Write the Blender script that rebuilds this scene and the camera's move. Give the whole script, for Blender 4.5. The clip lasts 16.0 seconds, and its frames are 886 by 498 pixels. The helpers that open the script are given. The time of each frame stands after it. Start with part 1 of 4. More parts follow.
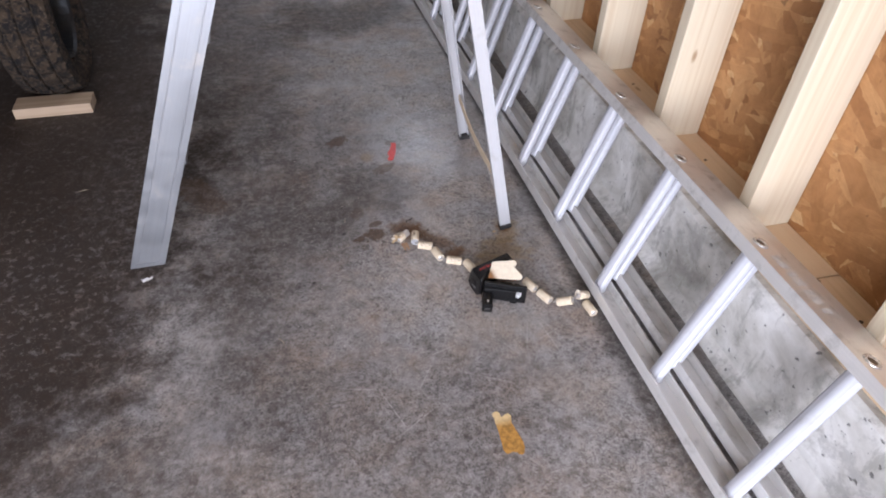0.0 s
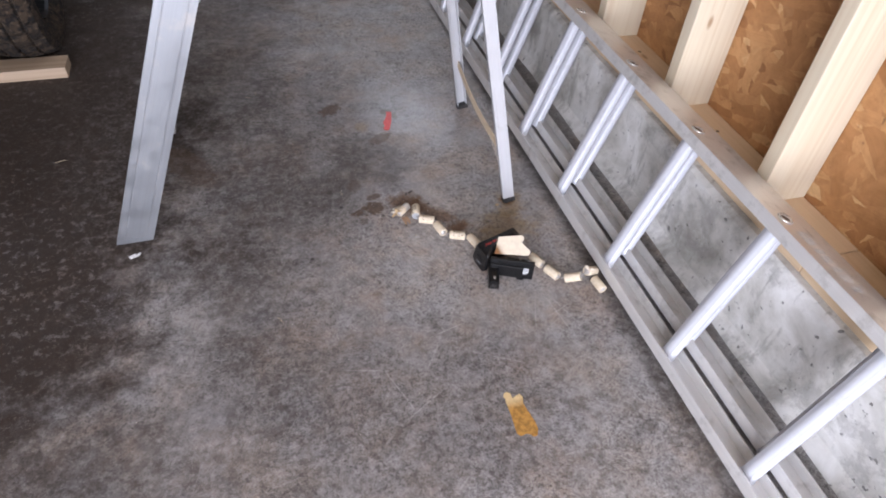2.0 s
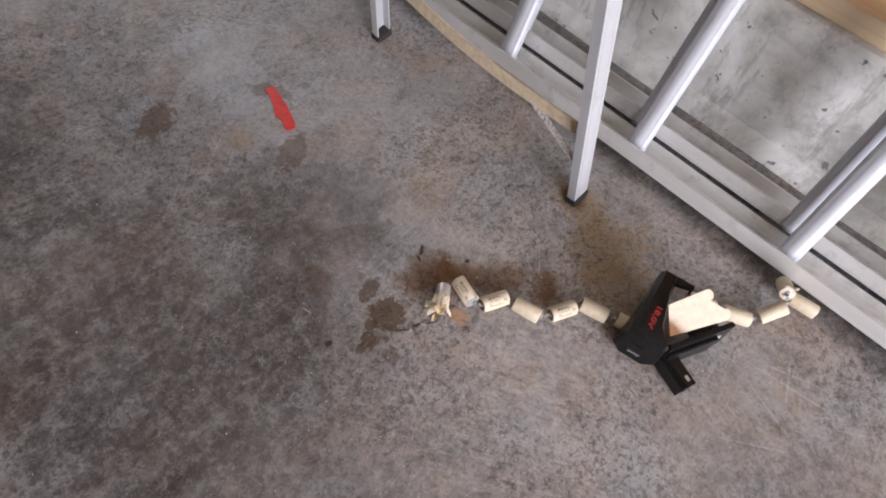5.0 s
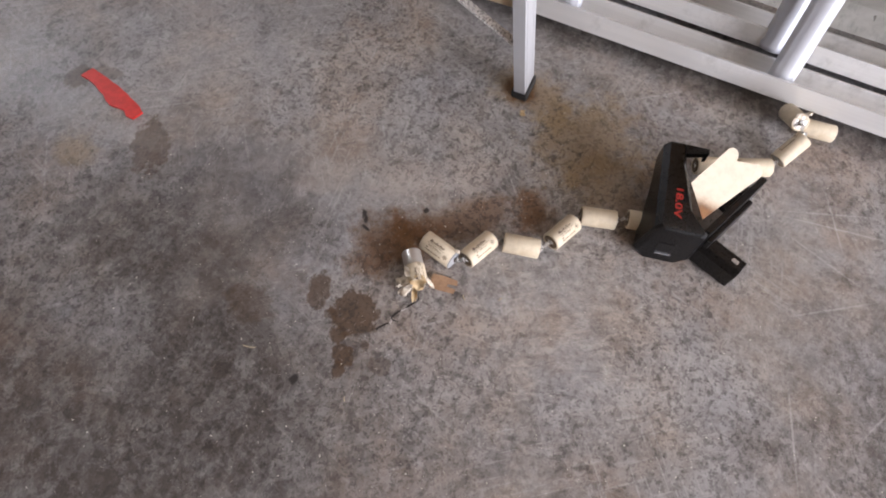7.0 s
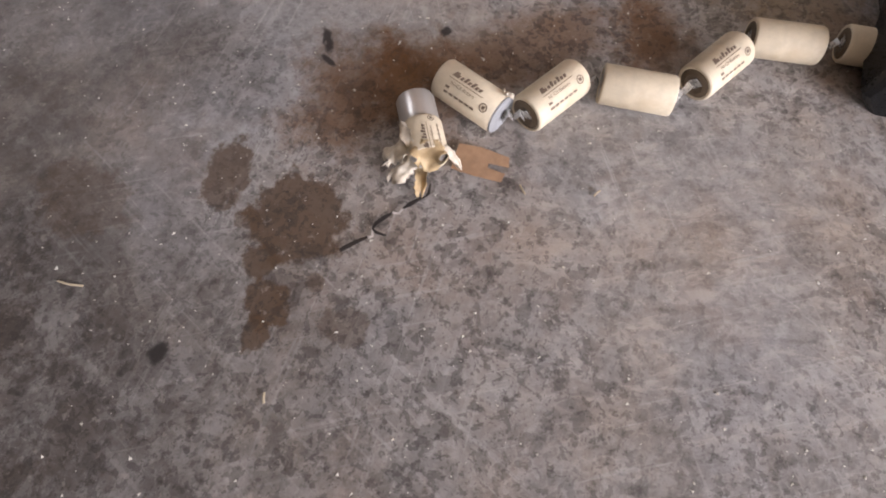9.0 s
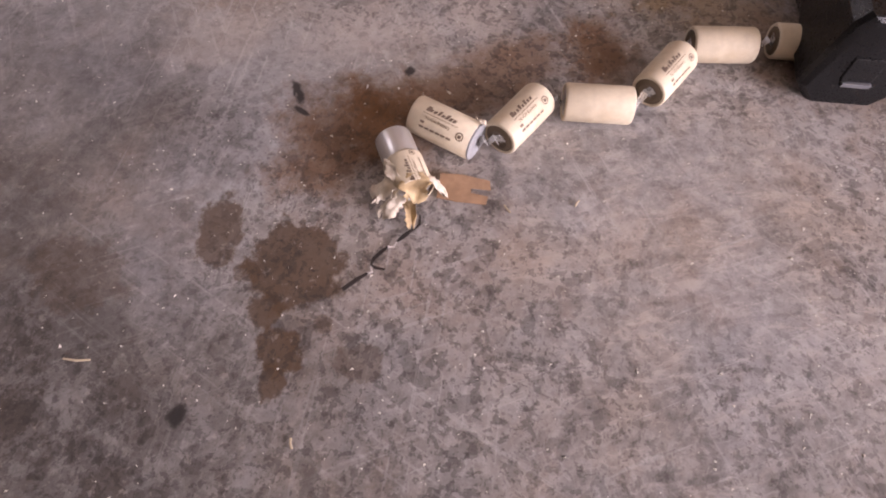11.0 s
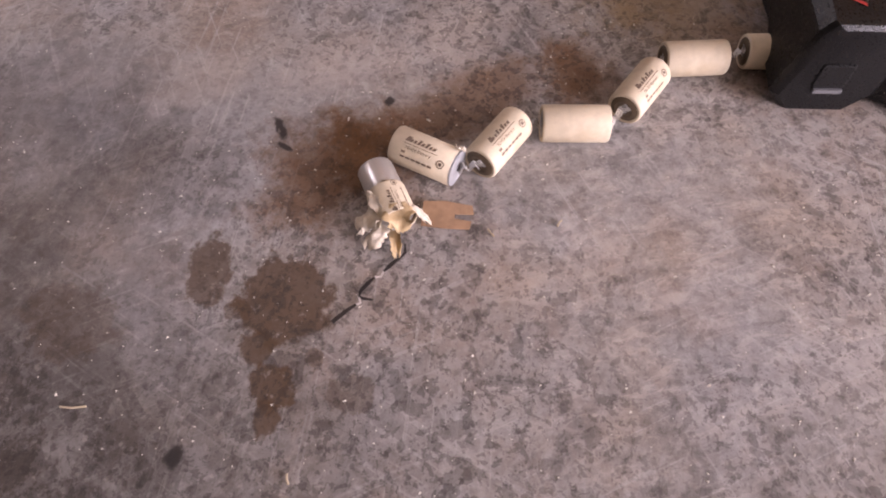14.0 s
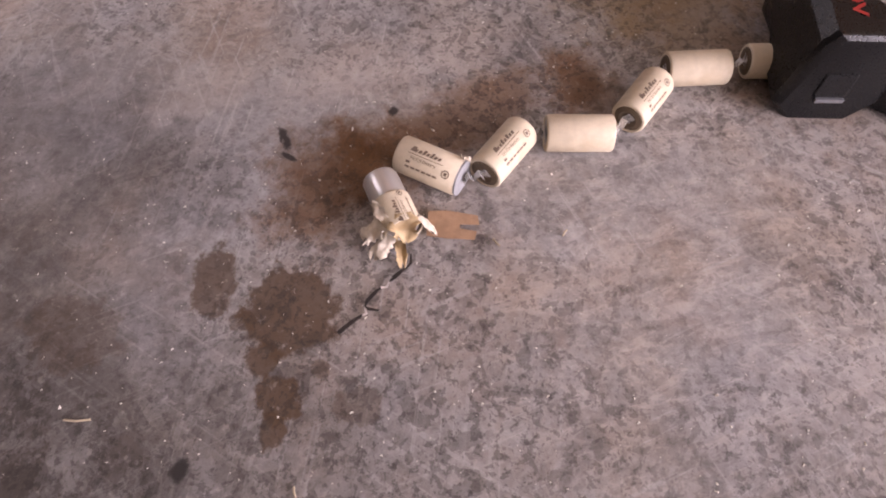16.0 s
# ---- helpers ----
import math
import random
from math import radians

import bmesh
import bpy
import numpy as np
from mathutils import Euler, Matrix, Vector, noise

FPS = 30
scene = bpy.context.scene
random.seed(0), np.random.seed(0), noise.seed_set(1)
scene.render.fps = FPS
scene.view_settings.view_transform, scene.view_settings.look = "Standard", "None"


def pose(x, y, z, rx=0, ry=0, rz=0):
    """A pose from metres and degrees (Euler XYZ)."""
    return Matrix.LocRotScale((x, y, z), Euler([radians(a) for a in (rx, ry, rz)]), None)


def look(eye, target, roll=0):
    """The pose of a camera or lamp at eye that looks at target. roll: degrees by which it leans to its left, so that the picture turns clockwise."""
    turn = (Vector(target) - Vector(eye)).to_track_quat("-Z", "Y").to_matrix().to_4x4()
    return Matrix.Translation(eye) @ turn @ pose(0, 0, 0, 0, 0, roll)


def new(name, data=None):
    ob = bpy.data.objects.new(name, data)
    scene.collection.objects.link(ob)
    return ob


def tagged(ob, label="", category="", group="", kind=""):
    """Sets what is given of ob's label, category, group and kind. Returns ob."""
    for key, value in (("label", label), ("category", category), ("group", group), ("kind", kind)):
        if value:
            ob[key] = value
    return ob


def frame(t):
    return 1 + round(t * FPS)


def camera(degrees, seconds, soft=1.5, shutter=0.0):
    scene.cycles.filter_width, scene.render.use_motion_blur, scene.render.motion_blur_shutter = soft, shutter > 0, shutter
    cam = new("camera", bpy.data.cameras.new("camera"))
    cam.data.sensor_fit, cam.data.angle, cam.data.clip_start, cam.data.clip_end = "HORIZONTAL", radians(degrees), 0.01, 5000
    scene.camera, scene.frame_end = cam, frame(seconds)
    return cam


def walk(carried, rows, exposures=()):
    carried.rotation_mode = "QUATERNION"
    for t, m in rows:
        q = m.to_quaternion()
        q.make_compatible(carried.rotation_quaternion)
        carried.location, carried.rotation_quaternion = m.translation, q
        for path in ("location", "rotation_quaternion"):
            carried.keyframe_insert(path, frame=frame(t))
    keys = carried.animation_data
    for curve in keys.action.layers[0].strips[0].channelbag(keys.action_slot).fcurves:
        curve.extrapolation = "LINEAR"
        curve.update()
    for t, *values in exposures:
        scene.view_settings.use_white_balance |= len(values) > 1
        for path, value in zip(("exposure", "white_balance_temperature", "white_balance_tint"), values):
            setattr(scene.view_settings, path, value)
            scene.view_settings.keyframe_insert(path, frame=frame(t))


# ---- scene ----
cam = camera(69.0, 16.0, 1.9)
PATH = [
    (0, (0.184, -0.064, 1.239), (0.604, 1.363, -0.097), 2.9),
    (0.5, (0.183, -0.063, 1.239), (0.602, 1.356, -0.107), 3.0),
    (1, (0.181, -0.061, 1.234), (0.598, 1.349, -0.122), 3.0),
    (1.5, (0.17, -0.046, 1.218), (0.601, 1.345, -0.153), 3.9),
    (2, (0.133, 0.009, 1.199), (0.608, 1.356, -0.201), 4.9),
    (2.5, (0.154, 0.15, 1.161), (0.616, 1.414, -0.319), 4.1),
    (3, (0.165, 0.34, 1.143), (0.629, 1.551, -0.38), 3.4),
    (3.5, (0.051, 0.532, 1.097), (0.687, 1.659, -0.428), 6.0),
    (3.7, (0.042, 0.606, 1.079), (0.728, 1.7, -0.448), 4.4),
    (5.8, (0.145, 1.195, 0.707), (1.134, 1.611, -0.98), 17.6),
    (6, (0.16, 1.187, 0.7), (1.129, 1.618, -0.996), 14.1),
    (6.5, (0.161, 1.199, 0.677), (1.114, 1.55, -1.046), 12.9),
    (7, (0.172, 1.197, 0.647), (1.091, 1.504, -1.103), 7.2),
    (7.5, (0.235, 1.212, 0.559), (1.009, 1.503, -1.262), 0.4),
    (8, (0.275, 1.226, 0.453), (0.984, 1.519, -1.394), 3.4),
    (8.5, (0.283, 1.223, 0.333), (1.035, 1.595, -1.483), 0.7),
    (9, (0.281, 1.232, 0.298), (1.091, 1.564, -1.5), 3.9),
    (9.2, (0.273, 1.238, 0.291), (1.134, 1.531, -1.49), 5.6),
    (11.3, (0.262, 1.248, 0.307), (1.228, 1.491, -1.428), 2.6),
    (11.5, (0.269, 1.245, 0.308), (1.225, 1.495, -1.431), 1.3),
    (12, (0.271, 1.241, 0.308), (1.242, 1.493, -1.422), -0.0),
    (12.5, (0.269, 1.242, 0.309), (1.251, 1.493, -1.416), 0.1),
    (13, (0.267, 1.24, 0.311), (1.258, 1.498, -1.406), -0.1),
    (13.5, (0.268, 1.241, 0.312), (1.259, 1.496, -1.406), -0.0),
    (14, (0.268, 1.241, 0.313), (1.262, 1.499, -1.403), -0.2),
    (14.5, (0.268, 1.242, 0.314), (1.273, 1.501, -1.395), -0.3),
    (15, (0.266, 1.243, 0.315), (1.278, 1.501, -1.391), -0.2),
    (15.5, (0.268, 1.243, 0.314), (1.277, 1.504, -1.393), -0.5),
    (16, (0.268, 1.247, 0.313), (1.286, 1.496, -1.391), 0.3),
]
walk(cam, [(t, look(eye, target, roll)) for t, eye, target, roll in PATH],
     [(0.0, 0.57, 6330, 19), (2.0, 0.61, 6330, 19), (3.5, 0.54, 6650, 20), (6.0, 0.75, 6700, 18), (9.0, 0.75, 6800, 20), (11.4, 0.85, 7150, 37), (16.0, 0.85, 7150, 37)])

# ---------------------------------------------------------------- light
world = bpy.data.worlds.new("world")
scene.world = world
world.use_nodes = True
wn = world.node_tree.nodes
sky = wn.new("ShaderNodeTexSky")
sky.sky_type, sky.sun_disc = "NISHITA", False
sky.sun_elevation, sky.sun_rotation = radians(48), radians(200)
wn["Background"].inputs["Strength"].default_value = 0.14
world.node_tree.links.new(sky.outputs["Color"], wn["Background"].inputs["Color"])

sun_data = bpy.data.lights.new("sun", "SUN")
sun_data.energy, sun_data.angle, sun_data.color = 3.0, radians(0.6), (1.0, 0.95, 0.88)
sun = new("sun", sun_data)
sun.matrix_world = look((-2, 4, 8), (-1.4, -1.0, 0))


def area(name, eye, target, w, h, watts, color):
    data = bpy.data.lights.new(name, "AREA")
    data.shape, data.size, data.size_y, data.energy, data.color = "RECTANGLE", w, h, watts, color
    ob = new(name, data)
    ob.matrix_world = look(eye, target)
    return ob


# sky light that comes in by the open garage door and by the side window
area("door_light", (-0.75, -2.35, 1.2), (0.2, 2.0, 0.6), 2.8, 2.0, 205, (0.90, 0.96, 1.05))
area("window_light", (1.39, 3.75, 1.62), (0.2, 2.2, 0.0), 0.78, 0.62, 22, (0.80, 0.90, 1.0))


# ---------------------------------------------------------------- node helpers
class Nodes:
    def __init__(self, name, rough=0.6, metal=0.0):
        self.m = bpy.data.materials.new(name)
        self.m.use_nodes = True
        self.t = self.m.node_tree
        self.b = self.t.nodes["Principled BSDF"]
        self.b.inputs["Roughness"].default_value = rough
        self.b.inputs["Metallic"].default_value = metal
        self.co = self.t.nodes.new("ShaderNodeTexCoord").outputs["Object"]

    def put(self, kind, operation=None, use_clamp=False, vector_type=None, feature=None, interpolation_type=None, data_type=None, blend_type=None):
        n = self.t.nodes.new(kind)
        if operation:
            n.operation = operation
        if use_clamp:
            n.use_clamp = True
        if vector_type:
            n.vector_type = vector_type
        if feature:
            n.feature = feature
        if interpolation_type:
            n.interpolation_type = interpolation_type
        if data_type:
            n.data_type, n.blend_type = data_type, blend_type
        return n

    def wire(self, value, socket):
        if isinstance(value, bpy.types.NodeSocket):
            self.t.links.new(value, socket)
        else:
            socket.default_value = value

    def calc(self, op, a, b=0.0, clamp=False):
        n = self.put("ShaderNodeMath", operation=op, use_clamp=clamp)
        self.wire(a, n.inputs[0])
        self.wire(b, n.inputs[1])
        return n.outputs[0]

    def vec(self, op, a, b=(0, 0, 0)):
        n = self.put("ShaderNodeVectorMath", operation=op)
        self.wire(a, n.inputs[0])
        self.wire(b, n.inputs[1])
        return n.outputs["Value" if op == "LENGTH" else "Vector"]

    def mapped(self, loc=(0, 0, 0), rot=(0, 0, 0), scale=(1, 1, 1), co=None):
        n = self.put("ShaderNodeMapping", vector_type="TEXTURE")
        self.wire(co or self.co, n.inputs["Vector"])
        n.inputs["Location"].default_value = loc
        n.inputs["Rotation"].default_value = [radians(a) for a in rot]
        n.inputs["Scale"].default_value = scale
        return n.outputs[0]

    def noise(self, scale, detail=4.0, rough=0.55, co=None, color=False, warp=0.0):
        n = self.put("ShaderNodeTexNoise")
        self.wire(co or self.co, n.inputs["Vector"])
        n.inputs["Scale"].default_value = scale
        n.inputs["Detail"].default_value = detail
        n.inputs["Roughness"].default_value = rough
        n.inputs["Distortion"].default_value = warp
        return n.outputs["Color" if color else "Fac"]

    def voronoi(self, scale, co=None, out="Color", feature="F1"):
        n = self.put("ShaderNodeTexVoronoi", feature=feature)
        self.wire(co or self.co, n.inputs["Vector"])
        n.inputs["Scale"].default_value = scale
        return n.outputs[out]

    def step(self, value, lo, hi, a=0.0, b=1.0):
        n = self.put("ShaderNodeMapRange", interpolation_type="SMOOTHSTEP")
        self.wire(value, n.inputs["Value"])
        for k, v in zip(("From Min", "From Max", "To Min", "To Max"), (lo, hi, a, b)):
            n.inputs[k].default_value = v
        return n.outputs["Result"]

    def ramp(self, fac, *stops):
        n = self.put("ShaderNodeValToRGB")
        self.wire(fac, n.inputs[0])
        e = n.color_ramp.elements
        while len(e) < len(stops):
            e.new(0.5)
        for el, (p, c) in zip(e, stops):
            el.position, el.color = p, (*c, 1)
        return n.outputs[0]

    def mix(self, fac, a, b, blend="MIX"):
        n = self.put("ShaderNodeMix", data_type="RGBA", blend_type=blend)
        self.wire(fac, n.inputs[0])
        for v, s in ((a, n.inputs[6]), (b, n.inputs[7])):
            self.wire((*v, 1) if isinstance(v, tuple) and len(v) == 3 else v, s)
        return n.outputs[2]

    def blob(self, co, x, y, rx, ry, turn, edge, soft=0.25):
        """A stain's mask: 1 inside an ellipse, with the wobble that edge gives its rim."""
        d = self.vec("LENGTH", self.mapped((x, y, 0), (0, 0, turn), (rx, ry, 10), co))
        return self.step(self.calc("ADD", d, edge), 1 + soft, 1 - soft)

    def bump(self, height, strength=0.3, distance=0.002):
        n = self.put("ShaderNodeBump")
        n.inputs["Strength"].default_value = strength
        n.inputs["Distance"].default_value = distance
        self.wire(height, n.inputs["Height"])
        self.wire(n.outputs[0], self.b.inputs["Normal"])

    def done(self, color=None, rough=None):
        if color is not None:
            self.wire((*color, 1) if isinstance(color, tuple) else color, self.b.inputs["Base Color"])
        if rough is not None:
            self.wire(rough, self.b.inputs["Roughness"])
        return self.m


# ---------------------------------------------------------------- materials
def concrete_floor():
    s = Nodes("concrete_floor", 0.6)
    s.b.inputs["Specular IOR Level"].default_value = 0.32
    warp = s.vec("SUBTRACT", s.noise(9.0, 5, color=True), (0.5, 0.5, 0.5))
    scaled = s.put("ShaderNodeVectorMath", operation="SCALE")
    s.wire(warp, scaled.inputs[0])
    scaled.inputs["Scale"].default_value = 0.018
    co = s.vec("ADD", s.co, scaled.outputs[0])
    broad = s.noise(2.6, 4, 0.6, co)
    cloud = s.noise(13, 6, 0.65, co)
    fleck = s.noise(70, 6, 0.68, co, warp=0.4)
    fine = s.noise(330, 4, 0.65)
    speck = s.noise(190, 5, 0.66, co, warp=0.3)
    tone = s.calc("ADD", s.calc("MULTIPLY", broad, 0.18), s.calc("MULTIPLY", cloud, 0.30))
    tone = s.calc("ADD", tone, s.calc("ADD", s.calc("MULTIPLY", fleck, 0.30), s.calc("MULTIPLY", speck, 0.24)))
    col = s.ramp(tone, (0.36, (0.170, 0.155, 0.146)), (0.45, (0.235, 0.218, 0.208)), (0.53, (0.300, 0.282, 0.271)), (0.64, (0.42, 0.40, 0.385)))
    # worn and unworn patches with ragged edges
    worn = s.noise(17, 9, 0.74, s.mapped(loc=(2, 9, 0)), warp=0.4)
    col = s.mix(s.calc("MULTIPLY", s.step(worn, 0.505, 0.600), 0.26), col, (0.44, 0.42, 0.405))
    col = s.mix(s.calc("MULTIPLY", s.step(worn, 0.470, 0.380), 0.30), col, (0.085, 0.074, 0.068))
    rust = s.step(s.noise(5.5, 6, 0.7, s.mapped(loc=(4, 13, 0))), 0.48, 0.66)
    col = s.mix(s.calc("MULTIPLY", rust, 0.38), col, (0.30, 0.215, 0.165))
    # pale worn lace left by the trowel
    for scale, k in ((46, 0.20), (95, 0.34)):
        lace = s.step(s.noise(scale, 7, 0.75, co, warp=1.0), 0.54, 0.63)
        col = s.mix(s.calc("MULTIPLY", lace, k), col, (0.46, 0.435, 0.415))
    # streaky pale skin that flaked off in one direction
    skin = s.noise(1.0, 8, 0.72, s.mapped((3, 0, 0), (0, 0, -62), (0.026, 0.009, 1), co), warp=0.5)
    where = s.blob(s.co, 0.47, 1.13, 0.20, 0.13, 0, s.calc("MULTIPLY", s.calc("SUBTRACT", s.noise(7, 6, 0.7), 0.5), 2.0), 0.6)
    col = s.mix(s.calc("MULTIPLY", s.calc("MULTIPLY", s.step(skin, 0.51, 0.60), where), 0.42), col, (0.50, 0.45, 0.415))
    col = s.mix(s.calc("MULTIPLY", s.calc("MULTIPLY", s.step(skin, 0.45, 0.36), where), 0.30), col, (0.12, 0.105, 0.098))
    # cement paste that dried cooler in some places and warmer in others
    hue = s.ramp(s.noise(6.5, 5, 0.62, s.mapped(loc=(31, 5, 0))), (0.36, (0.95, 0.99, 1.05)), (0.50, (1.0, 1.0, 1.0)), (0.64, (1.09, 0.99, 0.89)))
    col = s.mix(0.8, col, hue, "MULTIPLY")
    grit = s.step(fine, 0.58, 0.74)
    col = s.mix(s.calc("MULTIPLY", grit, 0.35), col, (0.50, 0.48, 0.465))
    # trowel scratches, long and pale, in four directions, where the floor is worn
    for turn, off in ((38, 0), (-52, 5), (72, 9), (8, 14)):
        line = s.noise(1.0, 3, 0.6, s.mapped((off, 0, 0), (0, 0, turn), (0.11, 0.0042, 1)))
        line = s.calc("MULTIPLY", s.step(line, 0.595, 0.635), s.step(s.noise(4.2, 3, co=s.mapped(loc=(off, 7, 0))), 0.47, 0.58))
        col = s.mix(s.calc("MULTIPLY", line, 0.42), col, (0.46, 0.44, 0.425))
    # ground-in dirt and painted shade: a dark oily track along the parking side and by the far wall
    edge = s.calc("MULTIPLY", s.calc("SUBTRACT", s.noise(4.5, 10, 0.76), 0.5), 2.6)
    patch = s.step(s.noise(34, 7, 0.72, co), 0.43, 0.60, 1.0, 0.62)
    flakes = s.step(s.noise(42, 8, 0.78, s.mapped(loc=(5, 2, 0)), warp=0.15), 0.535, 0.585, 1.0, 0.62)
    clean = s.blob(s.co, -0.09, 1.10, 0.085, 0.32, 4, edge, 0.5)
    col = s.mix(s.calc("MULTIPLY", clean, 0.40), col, (0.27, 0.262, 0.256))
    # several blobs paint in the dimmer light leftwards, beneath the vehicle and ladder edge
    for x, y, rx, ry, turn, k, soft in ((-0.74, 1.68, 0.66, 1.02, 0, 0.96, 0.16), (-0.98, 2.6, 0.88, 1.3, 0, 0.92, 0.25), (0.02, 2.02, 0.20, 0.36, 0, 0.52, 0.5), (-0.05, 2.65, 0.36, 0.75, -14, 0.62, 0.6), (0.55, 2.95, 0.32, 0.22, 10, 0.7, 0.5), (0.05, 1.60, 0.24, 0.40, -15, 0.48, 0.7), (0.38, 1.96, 0.18, 0.22, 0, 0.40, 0.8), (0.14, 1.46, 0.16, 0.26, 0, 0.60, 0.8), (0.36, 1.50, 0.06, 0.08, 0, 0.42, 0.7), (0.28, 1.44, 0.07, 0.08, 30, 0.34, 0.8), (0.42, 1.57, 0.10, 0.10, 0, 0.36, 0.8), (0.10, 1.22, 0.22, 0.40, 8, 0.28, 0.8), (0.46, 1.47, 0.035, 0.05, 0, 0.34, 0.7), (0.10, 0.70, 0.60, 0.26, 0, 0.42, 0.6), (0.02, 1.22, 0.05, 0.30, 0, 0.40, 0.6), (0.04, 1.00, 0.10, 0.35, 5, 0.30, 0.6), (0.47, 1.58, 0.13, 0.12, 0, 0.35, 0.5), (-0.45, 0.72, 0.26, 0.34, 30, 0.72, 0.5), (-0.60, 0.1, 0.5, 0.5, 30, 0.6, 0.5), (0.92, 0.75, 0.035, 1.6, 0, 0.75, 0.5), (1.06, 1.4, 0.05, 2.8, 0, 0.5, 0.5)):
        m = s.calc("MULTIPLY", s.blob(s.co, x, y, rx, ry, turn, s.calc("MULTIPLY", edge, 0.55) if soft < 0.3 else edge, soft), flakes if k > 0.75 else patch)
        col = s.mix(s.calc("MULTIPLY", m, k), col, (0.029, 0.0195, 0.0140))
    # dark mottles with broken rims on the older part of the slab
    for scale, lo, hi, k, off in ((24, 0.515, 0.560, 0.46, 0), (52, 0.525, 0.570, 0.44, 6)):
        spots = s.step(s.noise(scale, 9, 0.76, s.mapped(loc=(off, 12, 0))), lo, hi)
        area_m = s.calc("MAXIMUM", s.blob(s.co, 0.34, 0.50, 0.62, 0.42, 0, edge, 0.5), s.calc("MULTIPLY", s.blob(s.co, 0.00, 1.55, 0.32, 0.95, 6, edge, 0.6), 0.75))
        col = s.mix(s.calc("MULTIPLY", s.calc("MULTIPLY", spots, area_m), k), col, (0.075, 0.060, 0.050))
        worn_m = s.step(s.noise(scale, 9, 0.76, s.mapped(loc=(off + 3, 17, 0))), lo, hi)
        col = s.mix(s.calc("MULTIPLY", s.calc("MULTIPLY", worn_m, area_m), 0.20), col, (0.44, 0.425, 0.415))
    # spilled oil and electrolyte round the torn cells
    rim = s.calc("MULTIPLY", s.calc("SUBTRACT", s.noise(60, 6, 0.66), 0.5), 2.2)
    film = s.calc("MULTIPLY", s.calc("SUBTRACT", s.noise(22, 9, 0.74), 0.5), 3.4)
    for x, y, rx, ry, turn, k, tint in ((0.577, 1.388, 0.055, 0.026, -60, 0.34, 2), (0.535, 1.478, 0.040, 0.020, -60, 0.26, 2), (0.615, 1.326, 0.040, 0.024, -50, 0.30, 2), (0.740, 1.212, 0.070, 0.062, -40, 0.62, 1), (0.778, 1.295, 0.036, 0.060, -10, 0.62, 1), (0.690, 1.160, 0.045, 0.050, 0, 0.50, 1), (0.483, 1.374, 0.040, 0.036, 20, 0.78, 0), (0.506, 1.345, 0.034, 0.030, 0, 0.62, 0), (0.560, 1.305, 0.072, 0.024, -49, 0.68, 0), (0.606, 1.236, 0.024, 0.030, -50, 0.80, 0), (0.437, 1.762, 0.020, 0.026, 0, 0.5, 1), (0.66, 1.10, 0.05, 0.05, 0, 0.40, 0), (0.775, 1.315, 0.020, 0.022, 0, 0.9, 0)):
        col = s.mix(s.calc("MULTIPLY", s.blob(s.co, x, y, rx, ry, turn, film, 0.5), k), col, ((0.140, 0.064, 0.020), (0.27, 0.185, 0.090), (0.46, 0.40, 0.36))[tint])
    # spots at (0.531, 1.835) and (0.552, 1.810) paint in the red flake's shadow
    for x, y, rx, ry, turn, k in ((0.397, 1.363, 0.026, 0.025, 20, 0.85), (0.404, 1.411, 0.025, 0.012, 18, 0.78), (0.350, 1.351, 0.012, 0.011, 10, 0.85), (0.334, 1.349, 0.010, 0.007, 10, 0.80), (0.368, 1.368, 0.009, 0.010, 10, 0.80), (0.370, 1.336, 0.005, 0.005, 0, 0.5), (0.357, 1.468, 0.022, 0.028, 0, 0.40), (0.356, 1.312, 0.010, 0.012, 0, 0.45), (0.351, 1.879, 0.042, 0.025, 30, 0.8), (0.481, 1.688, 0.040, 0.022, 30, 0.62), (0.531, 1.835, 0.018, 0.016, 0, 0.62), (0.552, 1.810, 0.010, 0.022, 10, 0.5), (-0.10, 1.66, 0.05, 0.12, 30, 0.5), (0.385, 1.385, 0.006, 0.007, 0, 0.6)):
        b = s.calc("MULTIPLY", s.blob(s.co, x, y, rx, ry, turn, rim, 0.14), k)
        col = s.mix(b, col, (0.080, 0.046, 0.024))
    small = s.calc("MULTIPLY", s.calc("SUBTRACT", s.noise(220, 3, 0.6), 0.5), 1.2)
    for x, y, rx, ry, turn in ((0.3060, 1.383, 0.0058, 0.0046, 0), (0.511, 1.411, 0.010, 0.0030, 40), (0.497, 1.402, 0.006, 0.002, 70), (0.55, 1.35, 0.004, 0.003, 0), (0.2, 1.2, 0.005, 0.004, 0)):
        col = s.mix(s.calc("MULTIPLY", s.blob(s.co, x, y, rx, ry, turn, small, 0.35), 0.9), col, (0.016, 0.013, 0.012))
    # long pale scuffs where something was dragged
    for x, y, n, turn in ((0.752, 0.896, 0.064, 10), (0.765, 0.898, 0.046, -68), (0.770, 0.905, 0.050, 22), (0.700, 0.900, 0.050, -20), (0.640, 0.880, 0.045, 35), (0.560, 0.800, 0.060, 62), (0.480, 0.900, 0.050, -75), (0.330, 0.760, 0.070, 20), (0.380, 0.720, 0.060, -60), (0.270, 0.830, 0.050, 75), (0.420, 0.830, 0.045, -35)):
        col = s.mix(s.calc("MULTIPLY", s.blob(s.co, x, y, 0.0012, n, turn, small, 0.6), 0.42), col, (0.50, 0.48, 0.465))
    # dark pits and specks, thick in some places and thin in others, and pale grains
    crowd = s.step(s.noise(5.0, 3, 0.6, s.mapped(loc=(8, 2, 0))), 0.36, 0.58, 0.30, 1.0)
